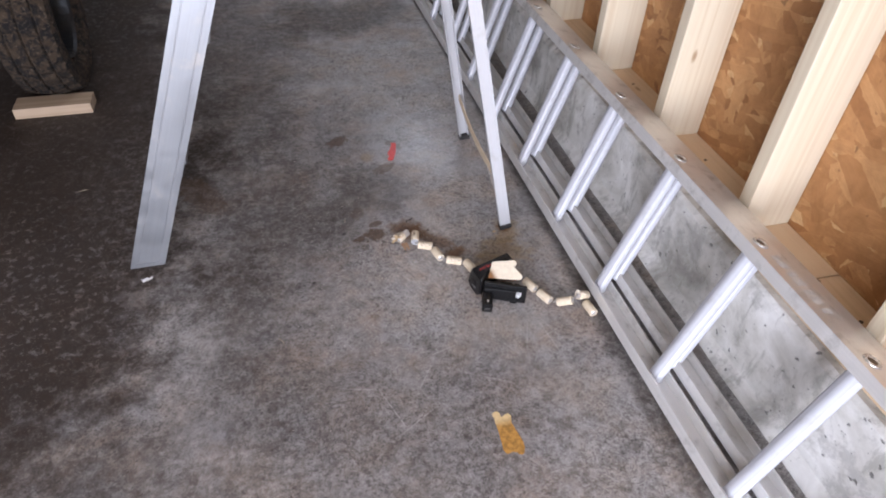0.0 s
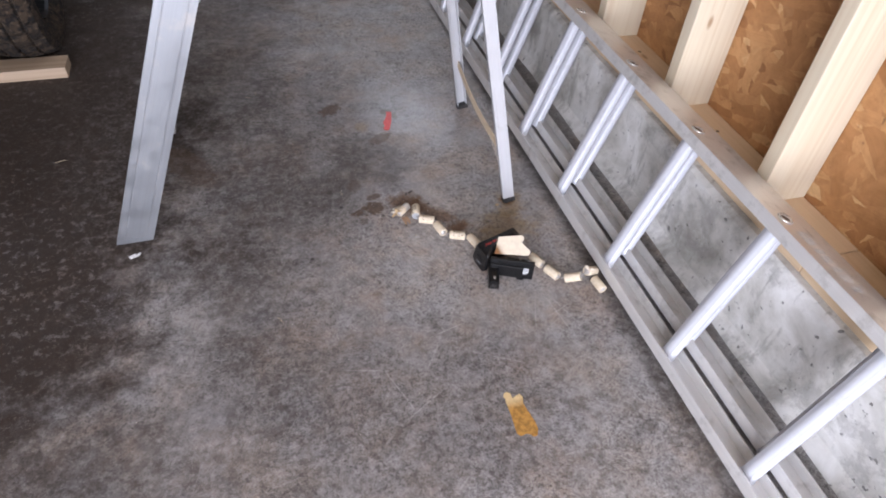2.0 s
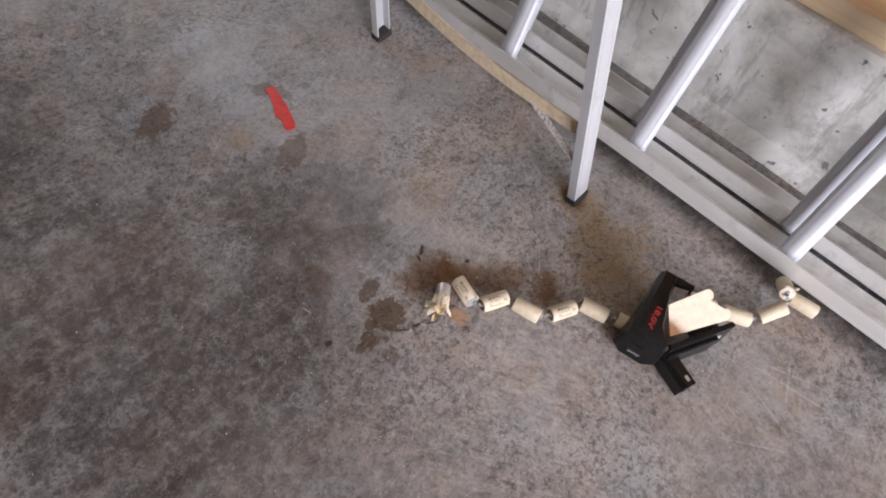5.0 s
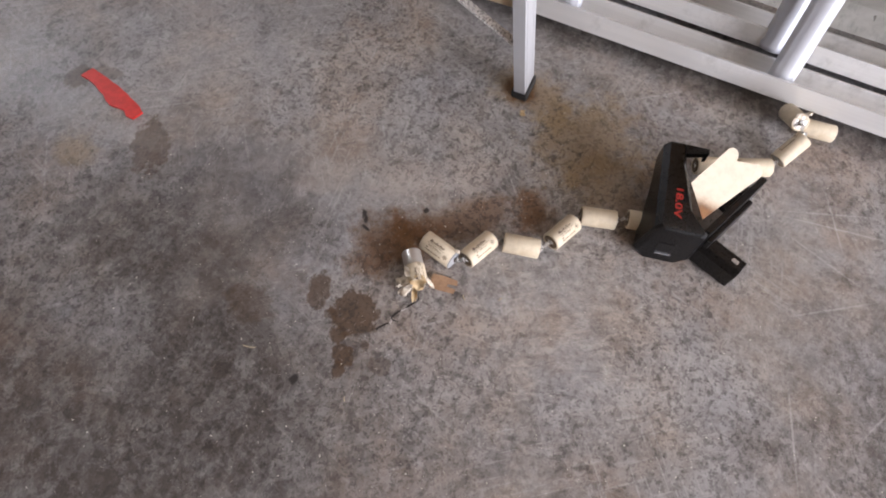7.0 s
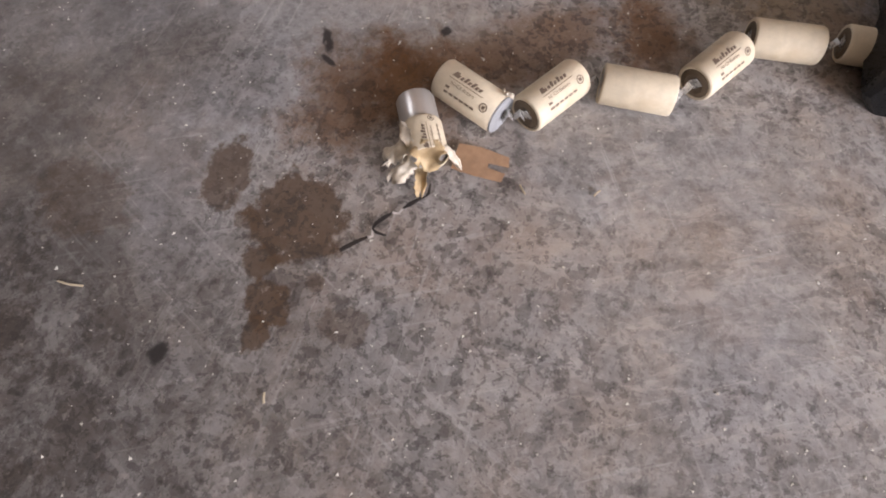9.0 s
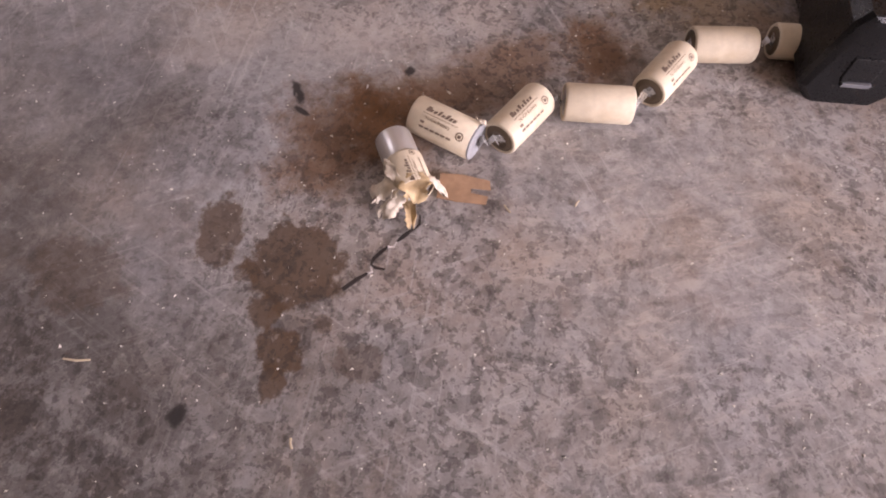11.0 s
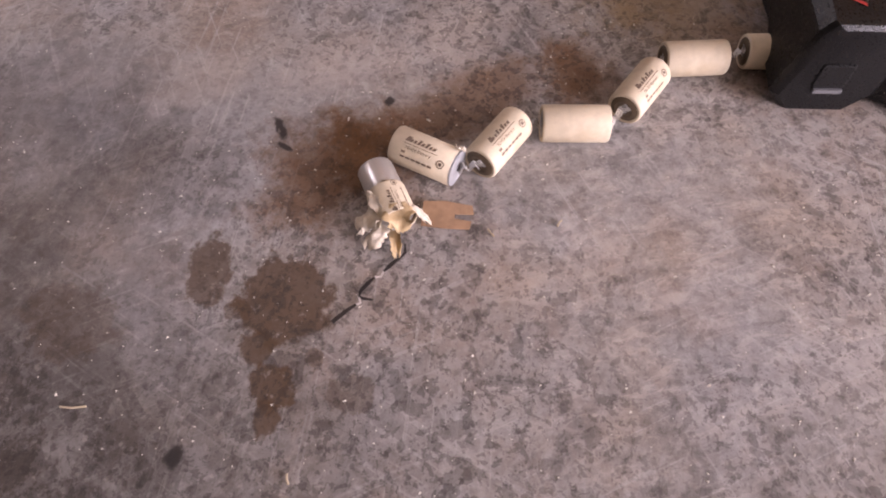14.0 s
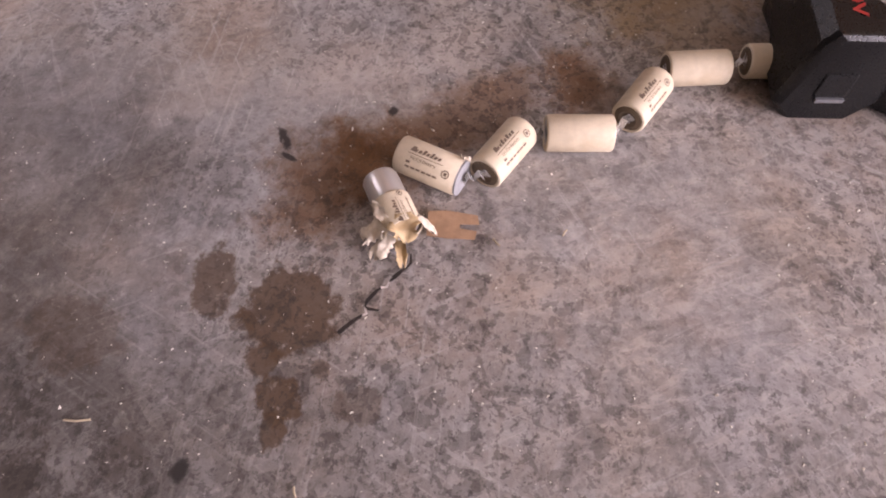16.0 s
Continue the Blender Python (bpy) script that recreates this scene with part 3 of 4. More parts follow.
wall = tagged(empty("wall_east"), "open stud wall with strand board sheathing on a concrete kerb", "wall", kind="structure")
bm = bmesh.new()
ys = [SOUTH + (NORTH - SOUTH) * k / 60 for k in range(61)]
rng = random.Random(4)
prev = None
for y in ys:
    j = [rng.uniform(-0.004, 0.004) for _ in range(3)]
    row = [bm.verts.new(p) for p in ((1.117 + j[0], y, 0.0), (1.142 + j[1], y, 0.03), (1.150 + j[2], y, 0.238), (1.160, y, 0.2495), (1.346, y, 0.2495), (1.346, y, 0.0))]
    if prev:
        for k in range(6):
            bm.faces.new((prev[k - 1], prev[k], row[k], row[k - 1]))
    else:
        bm.faces.new(row)
    prev = row
bm.faces.new(prev)
part("kerb", bm, M_KERB, wall, "rough poured concrete kerb with air holes and stains")
for y0, y1 in ((SOUTH, 0.688), (0.691, 3.2), (3.203, NORTH)):
    part("sill_plate", box(bmesh.new(), (WALL_X, y0, PLATE_LOW), (OSB_X - 0.002, y1, PLATE_TOP), 0.002), M_PLATE, wall, "flat spruce sill plate on the kerb")
nail = None
for x, y in ((1.231, 0.700), (1.251, 0.682), (1.258, 0.560), (1.226, 1.05), (1.261, 1.15), (1.236, 1.45), (1.266, 1.58), (1.226, 1.86)):
    if nail is None:
        nail = part("nail_head", lathe(bmesh.new(), [(0.0, 0.0046), (0.0012, 0.0042), (0.0016, 0.001)], 12, "z"), M_GUNK_SHADE, wall, "dark nail head", pose(x, y, PLATE_TOP))
    else:
        ob = new("nail_head", nail.data)
        ob.matrix_world = pose(x, y, PLATE_TOP)
        ob.parent = wall
STUD_Y = [0.869 + 0.4064 * k for k in range(-8, 13)]
WIN_Y0, WIN_Y1, WIN_Z0, WIN_Z1 = 3.38, 4.14, 1.32, 1.94
for y in STUD_Y:
    if WIN_Y0 - 0.04 < y < WIN_Y1:
        spans = ((PLATE_TOP + 0.0005, WIN_Z0), (WIN_Z1, HIGH))
    else:
        spans = ((PLATE_TOP + 0.0005, HIGH),)
    for z0, z1 in spans:
        part("stud", box(bmesh.new(), (-0.069, 0, 0), (0.067, 0.038, z1 - z0), 0.003), M_STUD, wall, at=pose(WALL_X + 0.069, y, z0))
for y0, y1, z0, z1 in ((SOUTH, WIN_Y0, 0.252, HIGH), (WIN_Y0, WIN_Y1, 0.252, WIN_Z0), (WIN_Y0, WIN_Y1, WIN_Z1, HIGH), (WIN_Y1, NORTH, 0.252, HIGH)):
    part("sheathing", box(bmesh.new(), (OSB_X, y0, z0), (OSB_X + 0.012, y1, z1)), M_OSB, wall, "golden brown oriented strand board")

win = tagged(empty("window_1", pose(OSB_X - 0.02, (WIN_Y0 + WIN_Y1) / 2, (WIN_Z0 + WIN_Z1) / 2)), "small side window in the stud wall", "window", kind="structure")
a, b = (WIN_Y1 - WIN_Y0) / 2, (WIN_Z1 - WIN_Z0) / 2
bm = bmesh.new()
for lo, hi in (((-0.03, -a, -b), (0.05, -a + 0.04, b)), ((-0.03, a - 0.04, -b), (0.05, a, b)), ((-0.03, -a + 0.04, -b), (0.05, a - 0.04, -b + 0.04)), ((-0.03, -a + 0.04, b - 0.04), (0.05, a - 0.04, b))):
    box(bm, lo, hi, 0.003)
part("window_frame", bm, M_WHITE, win)
pane = part("pane", box(bmesh.new(), (0.008, -a + 0.04, -b + 0.04), (0.012, a - 0.04, b - 0.04)), M_GLASS, win)
pane.visible_shadow = False

tagged(part("wall_north", box(bmesh.new(), (WEST, NORTH, 0), (1.346, NORTH + 0.12, HIGH)), M_WALL), "plain sheeted end wall", "wall", kind="structure")
tagged(part("wall_west", box(bmesh.new(), (WEST - 0.12, SOUTH, 0), (WEST, NORTH, HIGH)), M_WALL), "plain sheeted side wall", "wall", kind="structure")
bm = box(bmesh.new(), (WEST, SOUTH - 0.12, 0), (-2.3, SOUTH, HIGH))
box(bm, (0.8, SOUTH - 0.12, 0), (1.346, SOUTH, HIGH))
box(bm, (-2.3, SOUTH - 0.12, 2.25), (0.8, SOUTH, HIGH))
tagged(part("wall_south", bm, M_WALL), "front wall with a wide open garage doorway", "wall", kind="structure")
tagged(part("ceiling", box(bmesh.new(), (WEST - 0.12, SOUTH - 0.12, HIGH), (1.346, NORTH + 0.12, HIGH + 0.1)), M_CEIL), "plain sheeted garage ceiling", "ceiling", kind="structure")

# ---------------------------------------------------------------- extension ladder lying on its edge
LEAN = 17.0
ladder = tagged(empty("extension_ladder", pose(0.946, 1.008, 0.005, 0, LEAN, 0.6)), "aluminium extension ladder lying on edge along the kerb", "ladder")
# in the ladder's own frame z runs up a rung, y along the rails, -x towards the room
SPAN = 0.424


def channel(z_web, z_open, x0, x1, y0, y1, t=0.0035):
    """A rail: a web with two flanges that turn towards the rungs, and a small lip."""
    d = 1 if z_open > z_web else -1
    z1, z2 = z_web + d * t, z_open
    pts = [(x0, z_web), (x1, z_web), (x1, z2), (x1 - t * 1.5, z2), (x1 - t, z1), (x0 + t, z1), (x0 + t * 1.5, z2), (x0, z2)]
    return prism(bmesh.new(), pts, y0, y1, "y")


def rung_mesh(z0, z1, r=0.0170):
    bm = bmesh.new()
    n = 28
    rings = []
    for z, k in ((z0 - 0.004, 0.62), (z0 - 0.004, 1.0), (z0 + 0.004, 1.16), (z0 + 0.010, 1.0), (z1 - 0.010, 1.0), (z1 - 0.004, 1.16), (z1 + 0.004, 1.0), (z1 + 0.004, 0.62), (z1 - 0.05, 0.62)):
        ring = []
        for i in range(n):
            a = math.tau * i / n
            rr = r * k * (1 + (0.045 if i % 2 else -0.02) * (k == 1.0))
            flat = 0.80 if math.cos(a) < -0.72 else 1.0
            ring.append(bm.verts.new((rr * flat * math.cos(a), rr * math.sin(a), z)))
        rings.append(ring)
    for r0, r1 in zip(rings, rings[1:]):
        for i in range(n):
            bm.faces.new((r0[i - 1], r0[i], r1[i], r1[i - 1]))
    bm.faces.new(rings[0])
    bm.faces.new(rings[-1])
    return bm


for x0, x1, za, zb, y0, y1 in ((-0.035, 0.030, 0.0, SPAN, -2.45, 2.75), (0.041, 0.108, 0.029, SPAN - 0.020, -2.2, 3.0)):
    part("rail", channel(za, za + 0.026, x0, x1, y0, y1), M_RAIL, ladder, at=None)
    part("rail", channel(zb, zb - 0.026, x0, x1, y0, y1), M_RAIL, ladder, at=None)
first = {}
plug = None
for sec, (x, za, zb, off) in enumerate(((-0.004, 0.004, SPAN - 0.004, 0.0), (0.048, 0.033, SPAN - 0.024, 0.022))):
    for k in range(-7, 9):
        if sec not in first:
            first[sec] = part("rung", rung_mesh(za, zb), M_RUNG, ladder, "", pose(x, 0.305 * k + off, 0), True)
        else:
            ob = new("rung", first[sec].data)
            ob.matrix_world = pose(x, 0.305 * k + off, 0)
            ob.parent = ladder
for k in range(-7, 9):
    if plug is None:
        bm = lathe(bmesh.new(), [(SPAN + 0.0004, 0.0165), (SPAN + 0.0028, 0.0160), (SPAN + 0.0036, 0.0135), (SPAN + 0.0026, 0.0105), (SPAN + 0.0006, 0.0090)], 24, "z", False)
        plug = part("rung_collar", bm, M_FOIL, ladder, "bright swaged rung end", pose(-0.004, 0.305 * k, 0), True)
        # the web has no hole: a dark disc paints in the bore's shade
        hollow = part("rung_hollow_disc", lathe(bmesh.new(), [(SPAN + 0.0005, 0.0092), (SPAN + 0.0009, 0.006), (SPAN + 0.0009, 0.0005)], 20, "z"), M_GUNK_SHADE, ladder, "dark disc that paints in a rung's shaded hollow", pose(-0.004, 0.305 * k, 0))
    else:
        for like in (plug, hollow):
            ob = new(like.name.split(".")[0], like.data)
            ob.matrix_world = pose(-0.004, 0.305 * k, 0)
            ob.parent = ladder
bm = bmesh.new()
for k in range(7):
    print_on(bm, bar(-0.012, -0.50 + 0.024 * k, 0.014, -0.486 + 0.024 * k + 0.006 * (k % 2), 1), lambda u, v, w: (u, v, SPAN + 0.0006))
part("maker_mark", bm, M_WHITE, ladder, "worn pale embossed lettering, not legible")

# ---------------------------------------------------------------- stepladder
step = tagged(empty("stepladder", pose(0.30, 1.568, 0)), "opened aluminium stepladder with wide front rails", "stepladder")
APEX, SX = 1.72, 0.30


def leg_matrix(foot, top):
    f, t = Vector(foot), Vector(top)
    z = (t - f).normalized()
    y = (Vector((0, 1, 0)) - z * z.y).normalized()
    x = y.cross(z)
    return Matrix(((x.x, y.x, z.x, f.x), (x.y, y.y, z.y, f.y), (x.z, y.z, z.z, f.z), (0, 0, 0, 1))), (t - f).length


def rail_section(w, d, length, t=0.003):
    """A leg: a web as wide as w, with flanges of depth d, and two drawn grooves in the web."""
    h = w / 2
    pts = [(-h, 0), (-h * 0.62, 0), (-h * 0.60, 0.0004), (-h * 0.56, 0.0004), (-h * 0.54, 0), (h * 0.54, 0), (h * 0.56, 0.0004), (h * 0.60, 0.0004), (h * 0.62, 0), (h, 0), (h, d), (h - t, d), (h - t, t), (-h + t, t), (-h + t, d), (-h, d)]
    return prism(bmesh.new(), pts, 0.0, length, "z")


FRONT_X, REAR_X = -0.231, 0.781
for side, y_f, y_t in ((1, -0.230, -0.120), (-1, 0.205, 0.075)):
    m, n = leg_matrix((FRONT_X + (0.030 if side < 0 else 0.0) - SX, y_f, 0.004), (0.425 - SX, y_t, APEX))
    bm = rail_section(0.082, 0.028 * side, n)
    for v in bm.verts:
        if v.co.z < 0.001:
            v.co.z += 0.385 * v.co.x + 0.0165
    leg = part("front_rail", bm, M_STEP, step, "", m)
    bm = bmesh.new()
    lo, hi = sorted((-0.0015 * side, 0.029 * side))
    box(bm, (-0.0405, lo, 0.0), (0.0405, hi, 0.012))
    for v in bm.verts:
        v.co.z += 0.385 * v.co.x + 0.0145
    part("foot", bm, M_STEP, leg, "crimped end cap")
for side, y_f, y_t in ((1, -0.260, -0.085), (-1, 0.257, 0.085)):
    m, n = leg_matrix((REAR_X + (0.014 if side < 0 else 0.0) - SX, y_f, 0.002), (0.457 - SX, y_t, APEX - 0.02))
    leg = part("rear_rail", rail_section(0.032, 0.015 * side, n), M_REAR, step, "", m)
    if side == 1:
        part("shoe_plate", box(bmesh.new(), (-0.032, 0.002, 0.001), (-0.012, 0.016, 0.004), 0.001, pose(0, 0, 0, 0, -14, 0)), M_GUNK_SHADE, leg, "bent blackened shoe plate")
    part("shoe", box(bmesh.new(), (-0.018, min(-0.003, 0.019 * side), -0.001), (0.018, max(0.003, 0.019 * side), 0.014), 0.003), M_RUBBER, leg, "worn black shoe")
for k in range(1, 6):
    h = 0.30 * k
    x, half = FRONT_X - SX + (0.425 - FRONT_X) * h / APEX + 0.010, 0.198 - 0.115 * h / APEX
    part("step", box(bmesh.new(), (x - 0.038, -half + 0.004, h - 0.012), (x + 0.038, half - 0.004, h + 0.012), 0.003), M_STEP, step)
part("top_cap", box(bmesh.new(), (0.37 - SX, -0.125, APEX - 0.015), (0.54 - SX, 0.125, APEX + 0.025), 0.008), M_STEP, step)
bm = bmesh.new()
for k in range(8):
    u0, u1 = k / 8, (k + 1) / 8
    ends = [Vector((0.763 - 0.013 * u - 0.006 * math.sin(math.pi * u) - SX, 0.236 - 0.476 * u, 0.172 - 0.010 * u - 0.012 * math.sin(math.pi * u))) for u in (u0, u1)]
    ring = [[bm.verts.new(e + Vector(d)) for d in ((-0.0015, 0, -0.011), (0.0015, 0, -0.011), (0.0015, 0, 0.011), (-0.0015, 0, 0.011))] for e in ends]
    for i in range(4):
        bm.faces.new((ring[0][i - 1], ring[0][i], ring[1][i], ring[1][i - 1]))
bmesh.ops.remove_doubles(bm, verts=bm.verts, dist=0.0002)
part("brace", bm, M_TAN, step, "bent tan metal brace")
bm = ribbon([(0.752 - SX, -0.130, 0.150), (0.756 - SX, -0.185, 0.118), (0.762 - SX, -0.238, 0.088), (0.763 - SX, -0.246, 0.082)], 0.012, 0.0025)
part("knee_brace", bm, M_FOIL, step, "small bent aluminium knee brace")

# ---------------------------------------------------------------- parked vehicle with its chock
car = tagged(empty("parked_vehicle", pose(-0.62, 2.60, 0)), "dark parked vehicle with a muddy knobbed tyre", "vehicle")


def tyre_mesh(R, w):
    """A moulded tyre: tread blocks stand out of the carcass in staggered rows."""
    bm = bmesh.new()
    n = 96
    prof = [(-0.36, 0.60, None), (-0.5, 0.72, None), (-0.52, 0.86, None), (-0.47, 0.93, 0), (-0.30, 0.965, 0), (-0.27, 0.962, None), (-0.24, 0.970, 1), (-0.03, 0.985, 1), (0.0, 0.978, None), (0.03, 0.985, 2), (0.24, 0.970, 2), (0.27, 0.962, None), (0.30, 0.965, 3), (0.47, 0.93, 3), (0.52, 0.86, None), (0.5, 0.72, None), (0.36, 0.60, None)]
    rings = []
    for a, r, row in prof:
        ring = []
        for k in range(n):
            up = 0.007 if row is not None and (k + 2 * row) % 4 < 3 else 0.0
            rr, t = R * r + up, math.tau * k / n
            ring.append(bm.verts.new((a * w, rr * math.cos(t), rr * math.sin(t))))
        rings.append(ring)
    for r0, r1 in zip(rings, rings[1:]):
        for k in range(n):
            bm.faces.new((r0[k - 1], r0[k], r1[k], r1[k - 1]))
    return bm


wheel = empty("wheel", pose(0.015, -0.130, 0.289, 0, 0, 2))
wheel.parent = car
part("tyre", tyre_mesh(0.285, 0.19), M_TYRE, wheel, "muddy black tyre with worn blocks")
part("rim", lathe(bmesh.new(), [(0.072, 0.166), (0.062, 0.160), (-0.02, 0.14), (-0.03, 0.06), (-0.01, 0.05), (-0.01, 0.001)], 40, "x", False), M_RIM, wheel, "dark steel rim")
bm = prism(bmesh.new(), [(-0.5, 0.62), (-0.45, 0.95), (0.7, 1.02), (1.3, 1.50), (2.6, 1.52), (3.1, 1.0), (3.2, 0.5), (2.9, 0.42), (0.9, 0.42), (0.62, 0.72), (0.2, 0.80), (-0.28, 0.72)], -1.75, 0.12, "x")
part("body", bm, M_PAINT, car, "dark painted body")

bm = box(bmesh.new(), (-0.127, -0.045, 0), (0.127, 0.045, 0.038), 0.003)
chock = part("wood_block", bm, M_BLOCK, None, "", pose(-0.607, 2.281, 0.0005, 0, 0, 0.5))
tagged(chock, "pale lumber offcut chocked against the tyre", "wood block")

# ---------------------------------------------------------------- battery cells
R_CELL, L_CELL = 0.0115, 0.0408


def cell_place(turn):
    """Puts flat print onto a cell's side: u along the cell, v round it."""
    def place(u, v, w):
        a = turn + v / R_CELL
        return (u, (R_CELL + 0.00018) * math.sin(a), (R_CELL + 0.00018) * math.cos(a))
    return place


CELLS = []


def make_cell(x, y, angle, roll, half_bare=False, print_turn=0.0, dirty=False, upside=False, lab="", z=R_CELL + 0.0003, pitch=0.0, bare_end=False):
    cell = tagged(empty("battery_cell", pose(x, y, z, 0, -pitch, angle)), lab or "cream paper-wrapped battery cell lying in a chain", "battery cell", "battery cells in a chain")
    h = L_CELL / 2
    profile = [(h - 0.0014, R_CELL * 0.70), (h - 0.0002, R_CELL * 0.74), (h + 0.0003, R_CELL * 0.84), (h + 0.0001, R_CELL * 0.95), (h - 0.0010, R_CELL), (0, R_CELL * 1.004)]
    if half_bare:
        profile = [(h - 0.0004, R_CELL - 0.0010), (h, R_CELL - 0.0004), (h - 0.0006, R_CELL), (0, R_CELL * 1.004), (-0.001, R_CELL), (-0.0012, R_CELL - 0.0005)]
    elif bare_end:
        profile += [(-h + 0.0012, R_CELL), (-h + 0.0008, R_CELL - 0.0005)]
    else:
        profile += [(-a, rr) for a, rr in profile[4::-1]]
    wrap = part("wrap", lathe(bmesh.new(), profile, 32, "x", False), M_PAPER, cell, "", None, True)
    if bare_end:
        part("end_disc", lathe(bmesh.new(), [(-h + 0.0006, R_CELL * 0.97), (-h - 0.0004, R_CELL * 0.96), (-h - 0.0006, R_CELL * 0.90), (-h - 0.0002, R_CELL * 0.86), (-h - 0.0002, 0.0005)], 32, "x"), M_DISC, cell, "plain grey metal end")
        part("paper_flap", crumple(0.007, 0.006, 0.0003, 0.0025, 17), M_TORN, wrap, "torn corner of the wrap", pose(-h + 0.001, -0.0055, R_CELL - 0.0012, 35, -25, 20))
    part("can", lathe(bmesh.new(), [(-h + 0.0006, 0.004), (-h + 0.0004, R_CELL * 0.80), (-h + 0.001, R_CELL * 0.90), (-h + 0.002, R_CELL * 0.935), (h - 0.0030, R_CELL * 0.935), (h - 0.0020, R_CELL * 0.86), (h - 0.0024, R_CELL * 0.80), (h - 0.0016, 0.0052), (h + 0.0004, 0.0045), (h + 0.0006, 0.001)], 32, "x"), M_CAN, cell, "bare nickel-plated can", None, True)
    for end, tilt in ((h + 0.0012, 12), (-h - 0.0006, -10))[:1 if bare_end else 2]:
        part("tab", box(bmesh.new(), (-0.00012, -0.0028, -0.0058), (0.00012, 0.0028, 0.0048), 0, pose(end, 0, 0, 0, tilt, 0) @ pose(0, 0, 0, roll)), M_FOIL, cell, "spot-welded nickel tab")
    CELLS.append((cell, Vector((x, y, z)), pose(0, 0, 0, 0, -pitch, angle) @ Vector((1, 0, 0))))
    if dirty:
        part("residue", lathe(bmesh.new(), [(-h - 0.0003, 0.003), (-h - 0.0012, 0.006), (-h - 0.0004, 0.0088), (-h + 0.0002, 0.0094)], 18, "x"), M_GUNK_SHADE, cell, "dark burnt residue")
    if print_turn is not None:
        d = -1 if upside else 1
        base = cell_place(radians(print_turn))
        k, mid = (0.92, 0.0105) if half_bare else (1.2, 0.0)
        place = lambda u, v, w: base(mid + (u - 0.0015 * (mid > 0)) * d * k, v * d * k, w)  # noqa: E731
        bm = bmesh.new()
        # slanted bars stand for the maker's name, then a rule, a line of text and smaller bars
        for i in range(8):
            x0 = -0.0098 + 0.0021 * i
            pts, polys = bar(x0, 0.0026, x0 + (0.0015 if i else 0.0021), 0.0043 + (0.0011 if i in (0, 3, 5) else 0), 3)
            print_on(bm, ([(p[0] + 0.35 * (p[1] - 0.003), p[1], 0) for p in pts], polys), place)
        print_on(bm, bar(-0.0105, 0.0012, 0.0085, 0.0015, 1), place)
        print_on(bm, letters("Ni-Cd Battery", 0.0024), lambda u, v, w: place(u - 0.0015, v - 0.0006, w))
        print_on(bm, bar(-0.0100, -0.0036, -0.0078, -0.0024, 2), place)
        for i in range(6):
            print_on(bm, bar(-0.0100 + 0.0030 * i, -0.0060, -0.0076 + 0.0030 * i, -0.0049, 2), place)
        for i in range(12):
            a0, a1 = math.tau * i / 12, math.tau * (i + 1) / 12
            ring = [(0.0112 + r * math.cos(a), -0.0022 + r * math.sin(a), 0) for a in (a0, a1) for r in (0.0016, 0.0021)]
            print_on(bm, (ring, [(0, 1, 3, 2)]), place)
        print_on(bm, bar(0.0104, -0.0030, 0.0120, -0.0014, 2), place)
        part("print", bm, M_INK, wrap, "faded black print")
    return cell


torn = make_cell(0.470, 1.327, -143 + 360, 20, True, 14, False, True, lab="torn battery cell, paper peeled back from its bare steel can")
make_cell(0.503, 1.312, -103.7 + 180, 15, False, 32, False, True, "cream paper-wrapped battery cell with black print and a bare steel end", bare_end=True)
make_cell(0.5238, 1.2723, -22, 40, False, -24, True, False, "cream battery cell with black print and a burnt end")
make_cell(0.5497, 1.2302, -76, 80, False, 150, False, False, "plain cream battery cell, its print turned away")
make_cell(0.5883, 1.194, -22.6, 30, False, -28, True, False, "cream battery cell with black print and a burnt end")
make_cell(0.6256, 1.1625, -72.5, 30, False, 150, True, False)
make_cell(0.6455, 1.1105, -76, 10, False, None, True, False, "cream battery cell half hidden behind the black case")
make_cell(0.764, 1.0575, -66, 10, False, None, True, False, "cream battery cell behind the scorched card")
make_cell(0.787, 1.008, -64, 30, False, 120)
make_cell(0.829, 0.973, -30, 30, False, 60, z=0.0205, pitch=28, lab="cream battery cell propped up at one end by its link strip")
peeled = make_cell(0.8815, 0.980, 20, 30, False, None, z=0.0245, pitch=-28, lab="battery cell with a torn white wrap, leaning on the ladder rail")
make_cell(0.888, 0.943, -81, 30, False, None, False, False, "stained tan battery cell against the ladder rail")
for (cell, p, d), (_, q, e) in zip(CELLS, CELLS[1:]):
    ends = [(p + d * i * (h_cell + 0.0012), q + e * j * (h_cell + 0.0012)) for h_cell in (L_CELL / 2,) for i in (-1, 1) for j in (-1, 1)]
    u, v = min(ends, key=lambda ab: (ab[0] - ab[1]).length)
    if 0.002 < (u - v).length < 0.022:
        inv = pose(*p, 0, -math.degrees(math.asin(d.z)), math.degrees(math.atan2(d.y, d.x))).inverted()
        bend = [u.lerp(v, k) + Vector((0, 0, dz)) for k, dz in ((0, -0.003), (0.22, 0.0030), (0.5, -0.0020), (0.78, 0.0026), (1, -0.0020))]
        part("link_strip", ribbon([inv @ w for w in bend], (0.0050, 0.0046, 0.0038, 0.0046, 0.0050), 0.0003), M_FOIL, cell, "crumpled nickel link strip")
part("paper_flap", crumple(0.012, 0.016, 0.0006, 0.006, 5), M_TORN, peeled, "torn white paper end", pose(-0.0215, 0.001, 0.004, 10, 62, 12))
part("paper_flap", crumple(0.016, 0.010, 0.0006, 0.004, 9), M_TORN, peeled, "torn white paper end", pose(-0.017, -0.007, 0.010, -30, 20, 8))

